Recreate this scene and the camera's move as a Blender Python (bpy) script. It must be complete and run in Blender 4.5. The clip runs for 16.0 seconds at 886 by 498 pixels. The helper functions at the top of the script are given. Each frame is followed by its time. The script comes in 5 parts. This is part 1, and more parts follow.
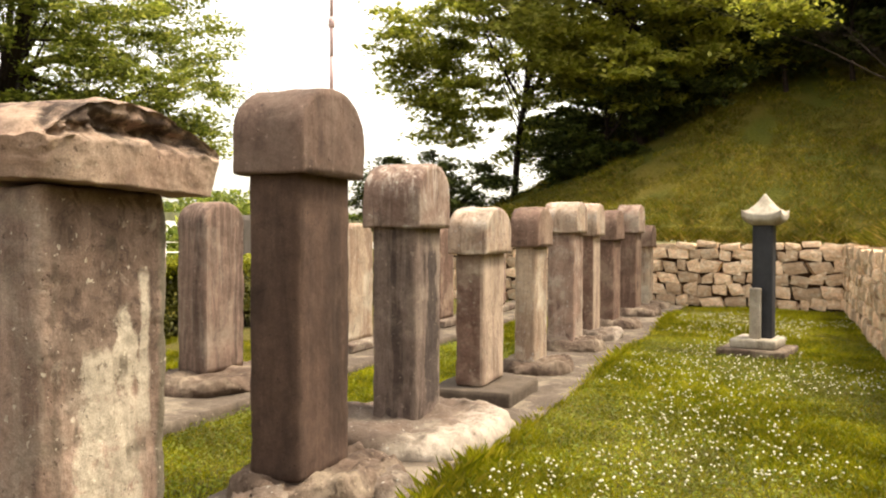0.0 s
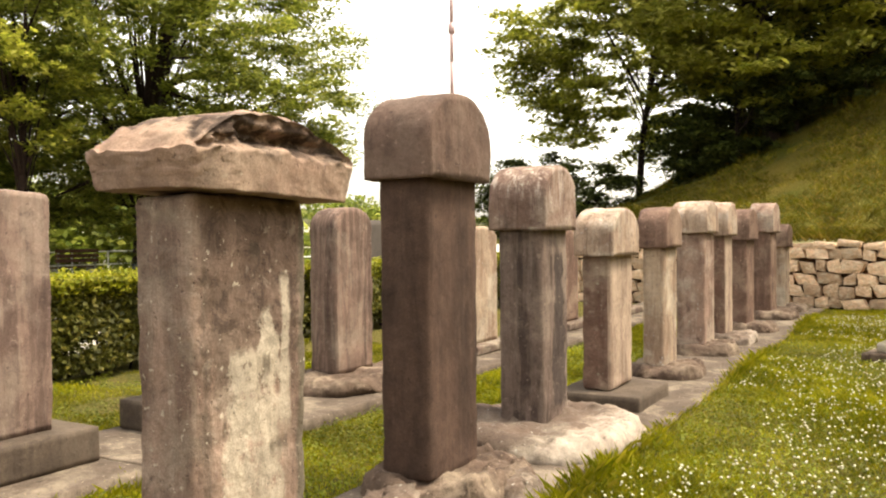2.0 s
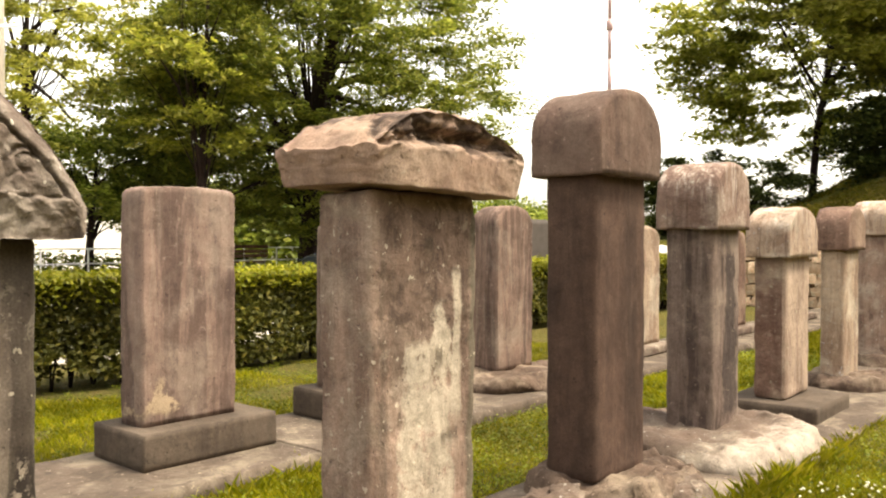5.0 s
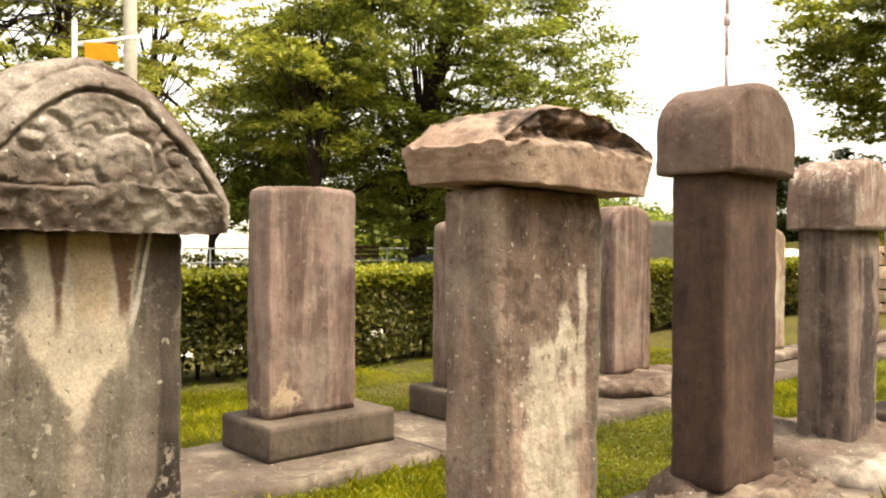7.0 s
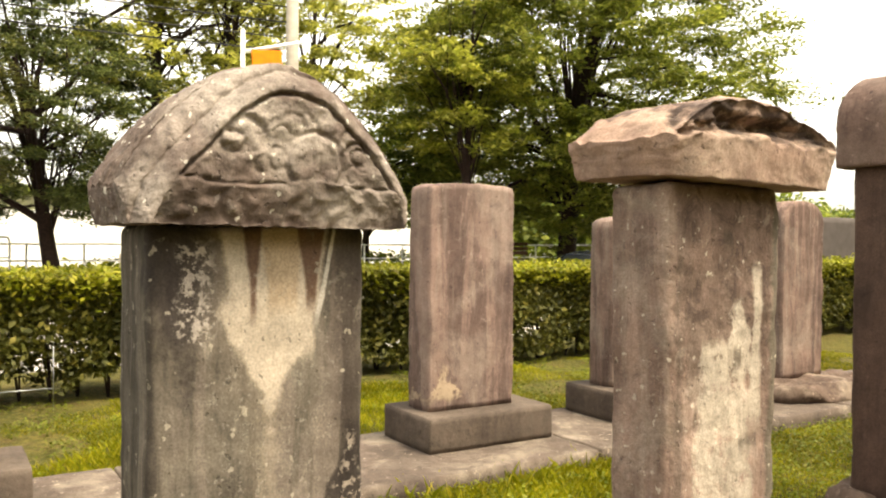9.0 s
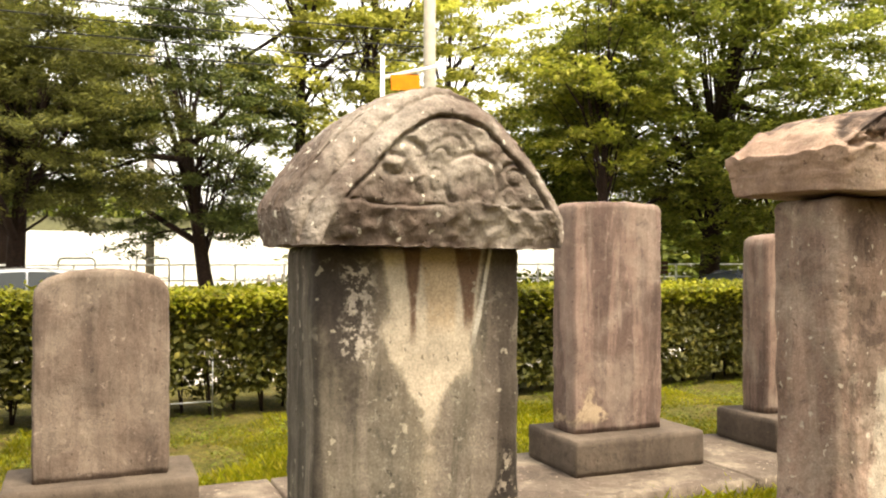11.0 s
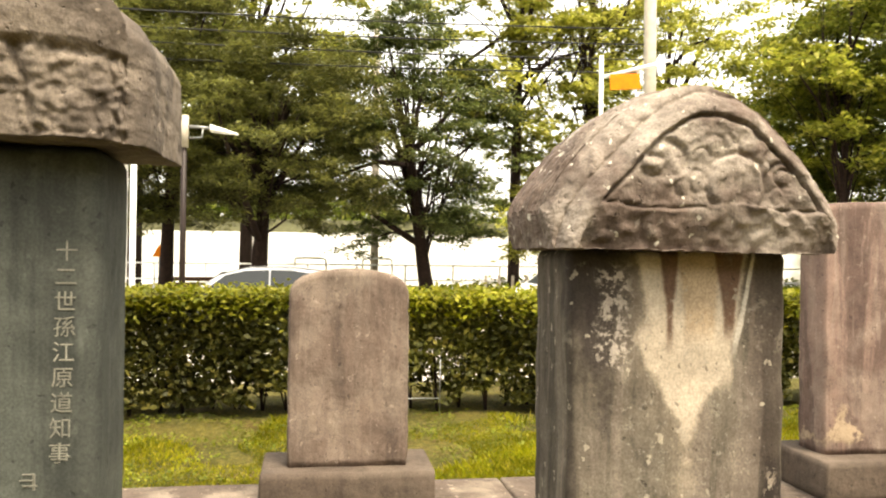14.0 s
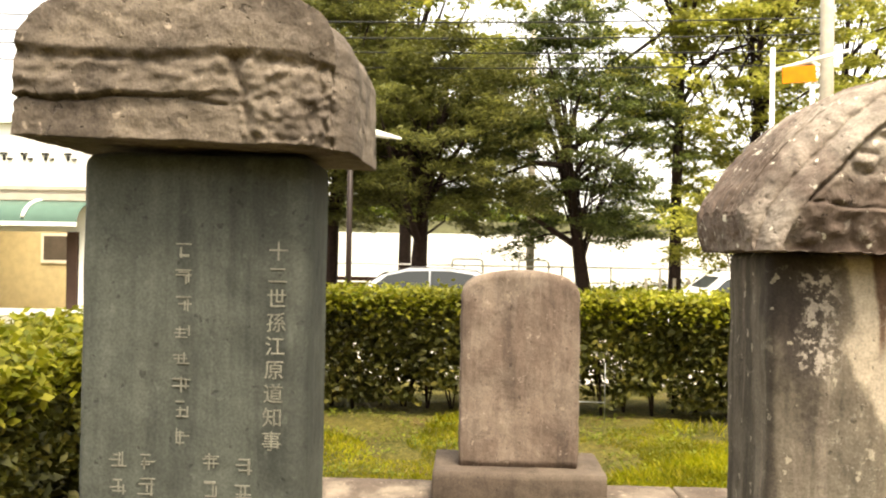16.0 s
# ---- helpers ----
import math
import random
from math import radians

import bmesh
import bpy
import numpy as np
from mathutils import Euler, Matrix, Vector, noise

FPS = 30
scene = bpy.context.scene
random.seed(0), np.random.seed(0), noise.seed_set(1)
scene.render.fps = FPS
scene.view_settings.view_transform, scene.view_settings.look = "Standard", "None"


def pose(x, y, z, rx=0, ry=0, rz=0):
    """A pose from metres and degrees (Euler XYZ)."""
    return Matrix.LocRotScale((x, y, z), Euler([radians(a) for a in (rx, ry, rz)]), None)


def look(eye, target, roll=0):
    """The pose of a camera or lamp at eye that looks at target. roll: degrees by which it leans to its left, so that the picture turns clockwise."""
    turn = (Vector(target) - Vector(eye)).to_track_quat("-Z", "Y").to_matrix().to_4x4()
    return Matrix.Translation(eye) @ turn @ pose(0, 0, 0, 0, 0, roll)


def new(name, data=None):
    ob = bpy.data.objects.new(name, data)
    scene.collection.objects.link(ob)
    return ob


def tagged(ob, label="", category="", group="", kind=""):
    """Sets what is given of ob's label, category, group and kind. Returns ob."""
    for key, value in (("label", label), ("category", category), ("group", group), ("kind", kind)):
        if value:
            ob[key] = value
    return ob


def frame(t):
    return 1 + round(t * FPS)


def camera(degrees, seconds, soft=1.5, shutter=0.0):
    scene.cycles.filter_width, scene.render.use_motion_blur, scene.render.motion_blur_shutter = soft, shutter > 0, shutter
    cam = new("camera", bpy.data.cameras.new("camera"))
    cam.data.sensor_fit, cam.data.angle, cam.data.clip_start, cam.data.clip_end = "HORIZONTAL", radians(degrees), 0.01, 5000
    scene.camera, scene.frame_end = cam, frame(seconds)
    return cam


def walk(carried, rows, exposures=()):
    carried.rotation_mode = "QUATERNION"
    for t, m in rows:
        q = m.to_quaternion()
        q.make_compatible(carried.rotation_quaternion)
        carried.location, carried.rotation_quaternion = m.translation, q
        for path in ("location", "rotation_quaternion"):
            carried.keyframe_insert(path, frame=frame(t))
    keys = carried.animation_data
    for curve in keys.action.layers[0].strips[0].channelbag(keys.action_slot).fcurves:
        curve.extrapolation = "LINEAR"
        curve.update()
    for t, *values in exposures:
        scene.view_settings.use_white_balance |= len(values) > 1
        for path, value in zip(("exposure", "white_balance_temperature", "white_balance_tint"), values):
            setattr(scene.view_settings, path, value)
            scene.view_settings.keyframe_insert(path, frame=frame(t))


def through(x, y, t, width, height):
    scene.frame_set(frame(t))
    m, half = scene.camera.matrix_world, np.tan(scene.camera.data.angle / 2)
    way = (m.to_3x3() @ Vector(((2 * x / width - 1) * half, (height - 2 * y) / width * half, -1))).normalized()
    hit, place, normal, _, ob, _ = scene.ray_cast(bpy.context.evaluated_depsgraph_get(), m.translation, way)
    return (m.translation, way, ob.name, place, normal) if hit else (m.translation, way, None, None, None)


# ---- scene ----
cam = camera(55.9, 16.0, soft=2.1)
PATH = [
    (0, (1.071, -2.319, 1.42), (0.327, -0.463, 1.387), 0.2),
    (0.5, (1.043, -2.319, 1.421), (0.223, -0.495, 1.389), 0.4),
    (1, (1.063, -2.336, 1.418), (0.183, -0.541, 1.379), -0.2),
    (1.5, (1.051, -2.34, 1.422), (0.105, -0.579, 1.396), -0.1),
    (2, (1.047, -2.347, 1.417), (0.043, -0.618, 1.392), -0.5),
    (2.5, (1.025, -2.353, 1.417), (-0.025, -0.651, 1.39), -0.1),
    (3, (1.01, -2.355, 1.417), (-0.088, -0.684, 1.379), 0.2),
    (3.5, (0.999, -2.359, 1.422), (-0.152, -0.723, 1.388), 0.2),
    (4, (1.003, -2.373, 1.419), (-0.198, -0.773, 1.39), -0.0),
    (6.5, (0.942, -2.419, 1.387), (-0.5, -1.032, 1.363), 0.5),
    (7, (0.925, -2.428, 1.389), (-0.559, -1.088, 1.368), 0.4),
    (7.5, (0.92, -2.441, 1.389), (-0.615, -1.159, 1.375), 0.5),
    (8, (0.916, -2.457, 1.387), (-0.668, -1.237, 1.363), 0.5),
    (8.5, (0.905, -2.475, 1.386), (-0.739, -1.337, 1.359), 0.5),
    (9, (0.895, -2.496, 1.384), (-0.801, -1.435, 1.353), 0.5),
    (11.5, (0.855, -2.564, 1.384), (-1.017, -1.861, 1.391), 0.2),
    (12, (0.843, -2.578, 1.384), (-1.055, -1.947, 1.374), 0.3),
    (12.5, (0.842, -2.59, 1.387), (-1.074, -2.017, 1.386), 0.4),
    (13, (0.844, -2.609, 1.387), (-1.096, -2.125, 1.391), 0.0),
    (13.5, (0.829, -2.627, 1.382), (-1.135, -2.25, 1.383), 0.3),
    (14, (0.825, -2.652, 1.387), (-1.153, -2.359, 1.402), 0.7),
    (14.5, (0.83, -2.67, 1.388), (-1.158, -2.451, 1.398), 0.5),
    (15, (0.831, -2.695, 1.386), (-1.164, -2.555, 1.397), 1.1),
    (15.5, (0.83, -2.716, 1.386), (-1.169, -2.688, 1.399), 0.8),
    (16, (0.827, -2.743, 1.386), (-1.171, -2.815, 1.399), 1.0),
]
EXPOSURE = ((0.0, 1.81, 7700, 9), (4.0, 1.83, 7700, 9), (9.0, 1.97, 7700, 9), (16.0, 2.12, 7750, 9))
walk(cam, [(t, look(eye, target, roll)) for t, eye, target, roll in PATH], EXPOSURE)

# ---- light: bright, hazy overcast with a soft, high sun from the slope's side ----
SUN_EL, SUN_AZ = 64.0, 30.0        # degrees; azimuth from +x towards +y
world = bpy.data.worlds.new("overcast_sky")
scene.world = world
world.use_nodes = True
wn, wl = world.node_tree.nodes, world.node_tree.links
sky = wn.new("ShaderNodeTexSky")
sky.sky_type = "NISHITA"
sky.sun_disc = False
sky.sun_elevation = radians(SUN_EL)
sky.sun_rotation = radians(90 - SUN_AZ)
sky.air_density, sky.dust_density, sky.ozone_density = 1.2, 3.0, 0.6
haze = wn.new("ShaderNodeHueSaturation")
haze.inputs["Saturation"].default_value = 0.22
wl.new(sky.outputs[0], haze.inputs["Color"])
wl.new(haze.outputs[0], wn["Background"].inputs["Color"])
wn["Background"].inputs["Strength"].default_value = 0.15
sun_data = bpy.data.lights.new("sun", "SUN")
sun_data.energy, sun_data.angle, sun_data.color = 1.6, radians(14), (1.0, 0.93, 0.82)
sun = new("sun", sun_data)
el, az = radians(SUN_EL), radians(SUN_AZ)
sun.matrix_world = look((math.cos(el) * math.cos(az) * 60, math.cos(el) * math.sin(az) * 60, math.sin(el) * 60), (0, 0, 0))


# ---- materials ----
def rgb(r, g, b):
    """Linear colour from 0-255 display values."""
    return tuple((v / 255) ** 2.2 for v in (r, g, b)) + (1.0,)


class Nodes:
    """A short hand for building a node material."""

    def __init__(self, name, rough=0.9):
        self.mat = bpy.data.materials.new(name)
        self.mat.use_nodes = True
        self.n, self.l = self.mat.node_tree.nodes, self.mat.node_tree.links
        self.p = self.n["Principled BSDF"]
        self.p.inputs["Roughness"].default_value = rough
        self.p.inputs["Specular IOR Level"].default_value = 0.25
        self.tc = self.n.new("ShaderNodeTexCoord")

    def put(self, socket, value):
        if isinstance(value, bpy.types.NodeSocket):
            self.l.new(value, socket)
        else:
            socket.default_value = value

    def coords(self, random=True, scale=(1, 1, 1), world_space=False):
        out = self.tc.outputs["Object"]
        if world_space:
            out = self.n.new("ShaderNodeNewGeometry").outputs["Position"]
        m = self.n.new("ShaderNodeMapping")
        m.inputs["Scale"].default_value = scale
        if random:
            info = self.n.new("ShaderNodeObjectInfo")
            mul = self.math("MULTIPLY", info.outputs["Random"], 37.0)
            add = self.n.new("ShaderNodeVectorMath")
            self.put(add.inputs[0], out)
            self.put(add.inputs[1], mul)
            out = add.outputs[0]
        self.put(m.inputs["Vector"], out)
        return m.outputs[0]

    def math(self, op, a, b=0.0, c=0.0, clamp=False):
        m = self.n.new("ShaderNodeMath")
        m.operation, m.use_clamp = op, clamp
        for s, v in zip(m.inputs, (a, b, c)):
            self.put(s, v)
        return m.outputs[0]

    def noise(self, vec, scale, detail=4.0, rough=0.55, distort=0.0):
        t = self.n.new("ShaderNodeTexNoise")
        self.put(t.inputs["Vector"], vec)
        t.inputs["Scale"].default_value, t.inputs["Detail"].default_value = scale, detail
        t.inputs["Roughness"].default_value, t.inputs["Distortion"].default_value = rough, distort
        return t.outputs["Fac"]

    def band(self, v, lo, hi, to=(0.0, 1.0)):
        m = self.n.new("ShaderNodeMapRange")
        m.interpolation_type = "SMOOTHSTEP"
        self.put(m.inputs["Value"], v)
        for k, x in zip(("From Min", "From Max", "To Min", "To Max"), (lo, hi, *to)):
            m.inputs[k].default_value = x
        return m.outputs[0]

    def mix(self, fac, a, b, kind="MIX"):
        m = self.n.new("ShaderNodeMix")
        m.data_type, m.blend_type = "RGBA", kind
        self.put(m.inputs["Factor"], fac)
        self.put(m.inputs[6], a)
        self.put(m.inputs[7], b)
        return m.outputs[2]

    def bump(self, height, strength=0.5, distance=0.01):
        b = self.n.new("ShaderNodeBump")
        b.inputs["Strength"].default_value, b.inputs["Distance"].default_value = strength, distance
        self.put(b.inputs["Height"], height)
        self.put(self.p.inputs["Normal"], b.outputs[0])

    def done(self, color):
        self.put(self.p.inputs["Base Color"], color)
        return self.mat


def stone(name, mid, dark, light, streak=0.6, blotch=0.5, spots=0.35, pit=0.6, marks=None, rough=0.92, gain=0.5, vary=0.0):
    """Weathered granite: rain streaks, lichen, grain. marks(k, local, color): stains with a shape of their own."""
    k = Nodes(name, rough)
    mid, dark, light = (tuple(q * w for q, w in zip(c, (0.985, 1.0, 0.985))) for c in (mid, dark, light))
    v, s = k.coords(), k.coords(scale=(5.5, 5.5, 0.75))
    st = k.band(k.noise(s, 1.0, 7, 0.66, 0.6), 0.43, 0.6)
    bl = k.band(k.noise(v, 2.6, 6, 0.62, 0.4), 0.45, 0.68)
    c = k.mix(k.math("MULTIPLY", st, streak), rgb(*mid), rgb(*dark))
    c = k.mix(k.math("MULTIPLY", bl, blotch), c, rgb(*light))
    st2 = k.band(k.noise(k.coords(scale=(17, 17, 1.4)), 1.3, 3, 0.5, 0.4), 0.52, 0.68)
    c = k.mix(k.math("MULTIPLY", st2, streak * 0.32), c, rgb(*light))
    st3 = k.band(k.noise(k.coords(scale=(34, 34, 1.5)), 1.1, 4, 0.6, 0.3), 0.54, 0.66)
    c = k.mix(k.math("MULTIPLY", st3, streak * 0.22), c, rgb(*(q * 0.8 for q in dark)))
    soot = k.band(k.noise(v, 6.5, 9, 0.78, 0.9), 0.54, 0.66)
    c = k.mix(k.math("MULTIPLY", soot, 0.5 * blotch + 0.1), c, rgb(*(q * 0.58 for q in dark)))
    if marks:
        sep = k.n.new("ShaderNodeSeparateXYZ")
        k.put(sep.inputs[0], k.tc.outputs["Object"])
        c = marks(k, sep.outputs, v, c)
    sp = k.band(k.noise(v, 30, 3, 0.5), 0.66, 0.7)
    c = k.mix(k.math("MULTIPLY", sp, spots * 1.2), c, rgb(*(min(255, q * 1.25) for q in light)))
    li = k.band(k.noise(v, 11, 7, 0.72, 0.5), 0.58, 0.66)
    c = k.mix(k.math("MULTIPLY", li, spots * 0.7), c, rgb(*light))
    hole = k.band(k.noise(v, 42, 2, 0.5), 0.67, 0.73)
    c = k.mix(k.math("MULTIPLY", hole, 0.45), c, rgb(*(q * 0.55 for q in dark)))
    grain = k.noise(v, 150, 2, 0.6)
    mott = k.band(k.noise(v, 5.0, 8, 0.7, 0.3), 0.3, 0.7, (0.78, 1.2))
    c = k.mix(1.0, c, mott, "MULTIPLY")
    g = k.band(grain, 0.3, 0.7, (0.84 * gain, 1.16 * gain))
    c = k.mix(1.0, c, g, "MULTIPLY")
    if vary:
        info = k.n.new("ShaderNodeObjectInfo")
        c = k.mix(1.0, c, k.band(info.outputs["Random"], 0.0, 1.0, (1 - vary, 1 + 0.4 * vary)), "MULTIPLY")
    h = k.math("ADD", k.noise(v, 16, 5, 0.5), k.math("SUBTRACT", k.math("MULTIPLY", grain, 0.03), k.math("MULTIPLY", hole, 0.25)))
    k.bump(h, pit * 0.8, 0.02)
    return k.done(c)


def wedge(k, xyz, v, y0, z_hi, z_lo, w_hi, w_lo, ragged=0.1, soft=0.03):
    """1 inside a ragged patch on a stone's face, round the line y0, from z_lo to z_hi, w wide at its ends."""
    wob = k.math("MULTIPLY", k.math("SUBTRACT", k.noise(v, 9, 6, 0.65), 0.5), ragged * 2)
    t = k.band(xyz[2], z_lo, z_hi, (w_lo, w_hi))
    dist = k.math("ABSOLUTE", k.math("SUBTRACT", xyz[1], y0))
    inside = k.math("ADD", k.math("SUBTRACT", t, dist), wob)
    m = k.band(inside, 0.0, soft)
    m = k.math("MULTIPLY", m, k.band(k.math("ADD", xyz[2], wob), z_lo - 0.05, z_lo + 0.03))
    return k.math("MULTIPLY", m, k.band(k.math("SUBTRACT", z_hi + 0.04, k.math("ADD", xyz[2], wob)), 0.0, 0.05))


def front_only(k, xyz, m, x):
    return k.math("MULTIPLY", m, k.math("GREATER_THAN", xyz[0], x))


def marks_split(k, xyz, v, c):
    """The shaft with a pale plaster-like scar on its front, a dark upper half and a black run beside the arris."""
    def front(*a):
        return front_only(k, xyz, wedge(k, xyz, v, *a), 0.1)

    c = k.mix(k.math("MULTIPLY", front(0.0, 1.66, 0.86, 0.34, 0.3, 0.12, 0.12), 0.7), c, rgb(122, 101, 89))
    grime = k.math("MULTIPLY", front(0.02, 1.66, 0.9, 0.32, 0.3, 0.1, 0.1), k.band(k.noise(v, 9, 8, 0.75, 0.6), 0.46, 0.6))
    c = k.mix(k.math("MULTIPLY", grime, 0.6), c, rgb(70, 56, 50))
    c = k.mix(k.math("MULTIPLY", front(-0.25, 1.35, 0.0, 0.03, 0.05, 0.05, 0.04), 0.6), c, rgb(92, 80, 70))
    body = front(-0.01, 0.98, -0.1, 0.15, 0.21, 0.09, 0.03)
    arm = front(0.17, 1.27, 0.7, 0.025, 0.05, 0.04, 0.02)
    patch = front(0.07, 1.13, 0.9, 0.04, 0.1, 0.09, 0.02)
    m = k.math("MAXIMUM", k.math("MAXIMUM", body, arm), patch)
    m = k.math("MULTIPLY", m, k.band(k.noise(v, 12, 7, 0.72), 0.34, 0.46))
    c = k.mix(k.math("MULTIPLY", m, 0.88), c, rgb(226, 211, 190))
    veil = k.band(k.noise(k.coords(scale=(12, 12, 1.6)), 1.1, 5, 0.6, 0.4), 0.5, 0.64)
    c = k.mix(k.math("MULTIPLY", k.math("MULTIPLY", veil, body), 0.4), c, rgb(168, 152, 134))
    c = k.mix(k.math("MULTIPLY", front(0.275, 1.5, 0.0, 0.035, 0.05, 0.03, 0.03), 0.75), c, rgb(112, 108, 92))
    for y0, z, h, w in ((0.06, 0.92, 0.05, 0.02), (0.13, 0.6, 0.03, 0.06), (-0.16, 0.72, 0.03, 0.02), (0.0, 1.36, 0.04, 0.035)):
        c = k.mix(k.math("MULTIPLY", front(y0, z + h, z, w, w, 0.03, 0.012), 0.7), c, rgb(94, 82, 70))
    return c


def marks_fork(k, xyz, v, c):
    """The shaft with a cream, forked wash running down from under its cap."""
    run = k.noise(k.coords(scale=(7, 7, 0.45)), 1.3, 5, 0.6, 0.3)
    c = k.mix(k.math("MULTIPLY", k.band(run, 0.52, 0.62), 0.55), c, rgb(66, 58, 53))
    c = k.mix(k.math("MULTIPLY", k.band(run, 0.46, 0.38), 0.5), c, rgb(172, 156, 142))
    d = k.math("MULTIPLY", front_only(k, xyz, wedge(k, xyz, v, -0.2, 1.45, 0.9, 0.16, 0.06, 0.14, 0.1), 0.1), 0.8)
    c = k.mix(d, c, rgb(64, 56, 53))
    e = k.math("MULTIPLY", front_only(k, xyz, wedge(k, xyz, v, 0.24, 1.45, 0.7, 0.1, 0.05, 0.06, 0.06), 0.1), 0.6)
    c = k.mix(e, c, rgb(78, 66, 60))
    sp = k.math("MULTIPLY", k.band(k.noise(v, 34, 5, 0.7), 0.48, 0.56), front_only(k, xyz, wedge(k, xyz, v, -0.17, 1.35, 1.1, 0.06, 0.05, 0.07), 0.1))
    c = k.mix(k.math("MULTIPLY", sp, 0.9), c, rgb(204, 192, 178))
    halo = front_only(k, xyz, wedge(k, xyz, v, 0.0, 1.45, 0.5, 0.2, 0.05, 0.12, 0.16), 0.1)
    c = k.mix(k.math("MULTIPLY", halo, 0.45), c, rgb(206, 188, 164))
    up = front_only(k, xyz, wedge(k, xyz, v, 0.03, 1.45, 1.08, 0.155, 0.12, 0.03, 0.02), 0.1)
    lo = front_only(k, xyz, wedge(k, xyz, v, 0.02, 1.2, 0.88, 0.15, 0.015, 0.05, 0.03), 0.1)
    c = k.mix(k.math("MULTIPLY", k.math("MAXIMUM", up, lo), 0.93), c, rgb(230, 213, 190))
    mid = front_only(k, xyz, wedge(k, xyz, v, 0.05, 1.45, 1.2, 0.075, 0.05, 0.012, 0.02), 0.1)
    c = k.mix(k.math("MULTIPLY", mid, 0.75), c, rgb(204, 176, 142))
    for y0, zl, w in ((-0.03, 1.18, 0.026), (0.13, 1.2, 0.038)):
        b = front_only(k, xyz, wedge(k, xyz, v, y0, 1.45, zl, w * 1.3, w * 0.5, 0.012, 0.012), 0.1)
        c = k.mix(k.math("MULTIPLY", b, 0.92), c, rgb(118, 88, 70))
    lean = k.math("SUBTRACT", xyz[1], k.math("MULTIPLY", k.math("SUBTRACT", xyz[2], 1.2), 0.2))
    edge = front_only(k, xyz, wedge(k, (xyz[0], lean, xyz[2]), v, 0.158, 1.4, 1.16, 0.007, 0.012, 0.008, 0.006), 0.1)
    c = k.mix(k.math("MULTIPLY", edge, 0.9), c, rgb(234, 224, 208))
    tail = front_only(k, xyz, wedge(k, xyz, v, 0.02, 0.95, 0.45, 0.03, 0.07, 0.06, 0.08), 0.1)
    c = k.mix(k.math("MULTIPLY", tail, 0.35), c, rgb(206, 190, 166))
    crumb = k.math("MULTIPLY", k.band(k.noise(v, 70, 3, 0.6), 0.6, 0.66), front_only(k, xyz, wedge(k, xyz, v, 0.02, 1.25, 0.6, 0.25, 0.22, 0.1, 0.1), 0.1))
    c = k.mix(k.math("MULTIPLY", crumb, 0.35), c, rgb(214, 204, 188))
    foot = front_only(k, xyz, wedge(k, xyz, v, 0.26, 0.86, 0.55, 0.03, 0.14, 0.05, 0.02), 0.1)
    c = k.mix(k.math("MULTIPLY", foot, 0.85), c, rgb(58, 50, 46))
    fleck = k.math("MULTIPLY", k.band(k.noise(v, 40, 4, 0.7), 0.52, 0.58), front_only(k, xyz, wedge(k, xyz, v, 0.25, 0.82, 0.55, 0.03, 0.1, 0.05), 0.1))
    return k.mix(k.math("MULTIPLY", fleck, 0.8), c, rgb(196, 180, 162))


def marks_foot(k, xyz, v, c):
    """A pale lichen patch low on the slab."""
    m = k.math("MULTIPLY", wedge(k, xyz, v, -0.2, 0.26, 0.08, 0.03, 0.11, 0.16, 0.03), k.band(k.noise(v, 15, 6, 0.7), 0.36, 0.5))
    return k.mix(k.math("MULTIPLY", m, 0.85), c, rgb(222, 196, 164))


def marks_black(k, xyz, v, c):
    """A black, shiny run down the front."""
    m = front_only(k, xyz, wedge(k, xyz, v, 0.06, 1.2, 0.15, 0.08, 0.14, 0.08), 0.1)
    return k.mix(k.math("MULTIPLY", m, 0.8), c, rgb(78, 68, 66))


def marks_hollow(k, xyz, v, c):
    """Black lichen in the hollow broken out of the front of the roof stone, with the undercut's shade painted in."""
    m = k.math("MULTIPLY", wedge(k, xyz, v, 0.02, 0.285, 0.165, 0.28, 0.38, 0.08, 0.05), k.band(k.noise(v, 9, 6, 0.7), 0.36, 0.54))
    return k.mix(k.math("MULTIPLY", m, 0.85), c, rgb(50, 40, 37))


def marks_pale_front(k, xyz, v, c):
    """Dark reddish flanks, pale cream front: part staining, part sunlight and shade painted in; stained in runs near
    the head.
    """
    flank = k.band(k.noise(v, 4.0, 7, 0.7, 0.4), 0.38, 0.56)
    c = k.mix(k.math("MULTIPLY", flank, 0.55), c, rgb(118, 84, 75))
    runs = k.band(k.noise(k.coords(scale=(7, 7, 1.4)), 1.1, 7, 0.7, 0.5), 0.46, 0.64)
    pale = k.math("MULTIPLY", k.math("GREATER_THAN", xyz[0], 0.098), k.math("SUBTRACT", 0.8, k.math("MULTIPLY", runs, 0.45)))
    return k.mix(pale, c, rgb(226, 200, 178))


def marks_drips(k, xyz, v, c):
    """White runs down from the crown of a cap, fading towards its foot."""
    n = k.noise(k.coords(scale=(11, 11, 1.2)), 1.2, 6, 0.7, 0.3)
    m = k.math("MULTIPLY", k.band(n, 0.5, 0.62), k.band(xyz[2], 0.05, 0.34))
    c = k.mix(k.math("MULTIPLY", m, 0.85), c, rgb(238, 220, 206))
    return k.mix(k.math("MULTIPLY", k.band(n, 0.44, 0.36), 0.5), c, rgb(96, 74, 68))


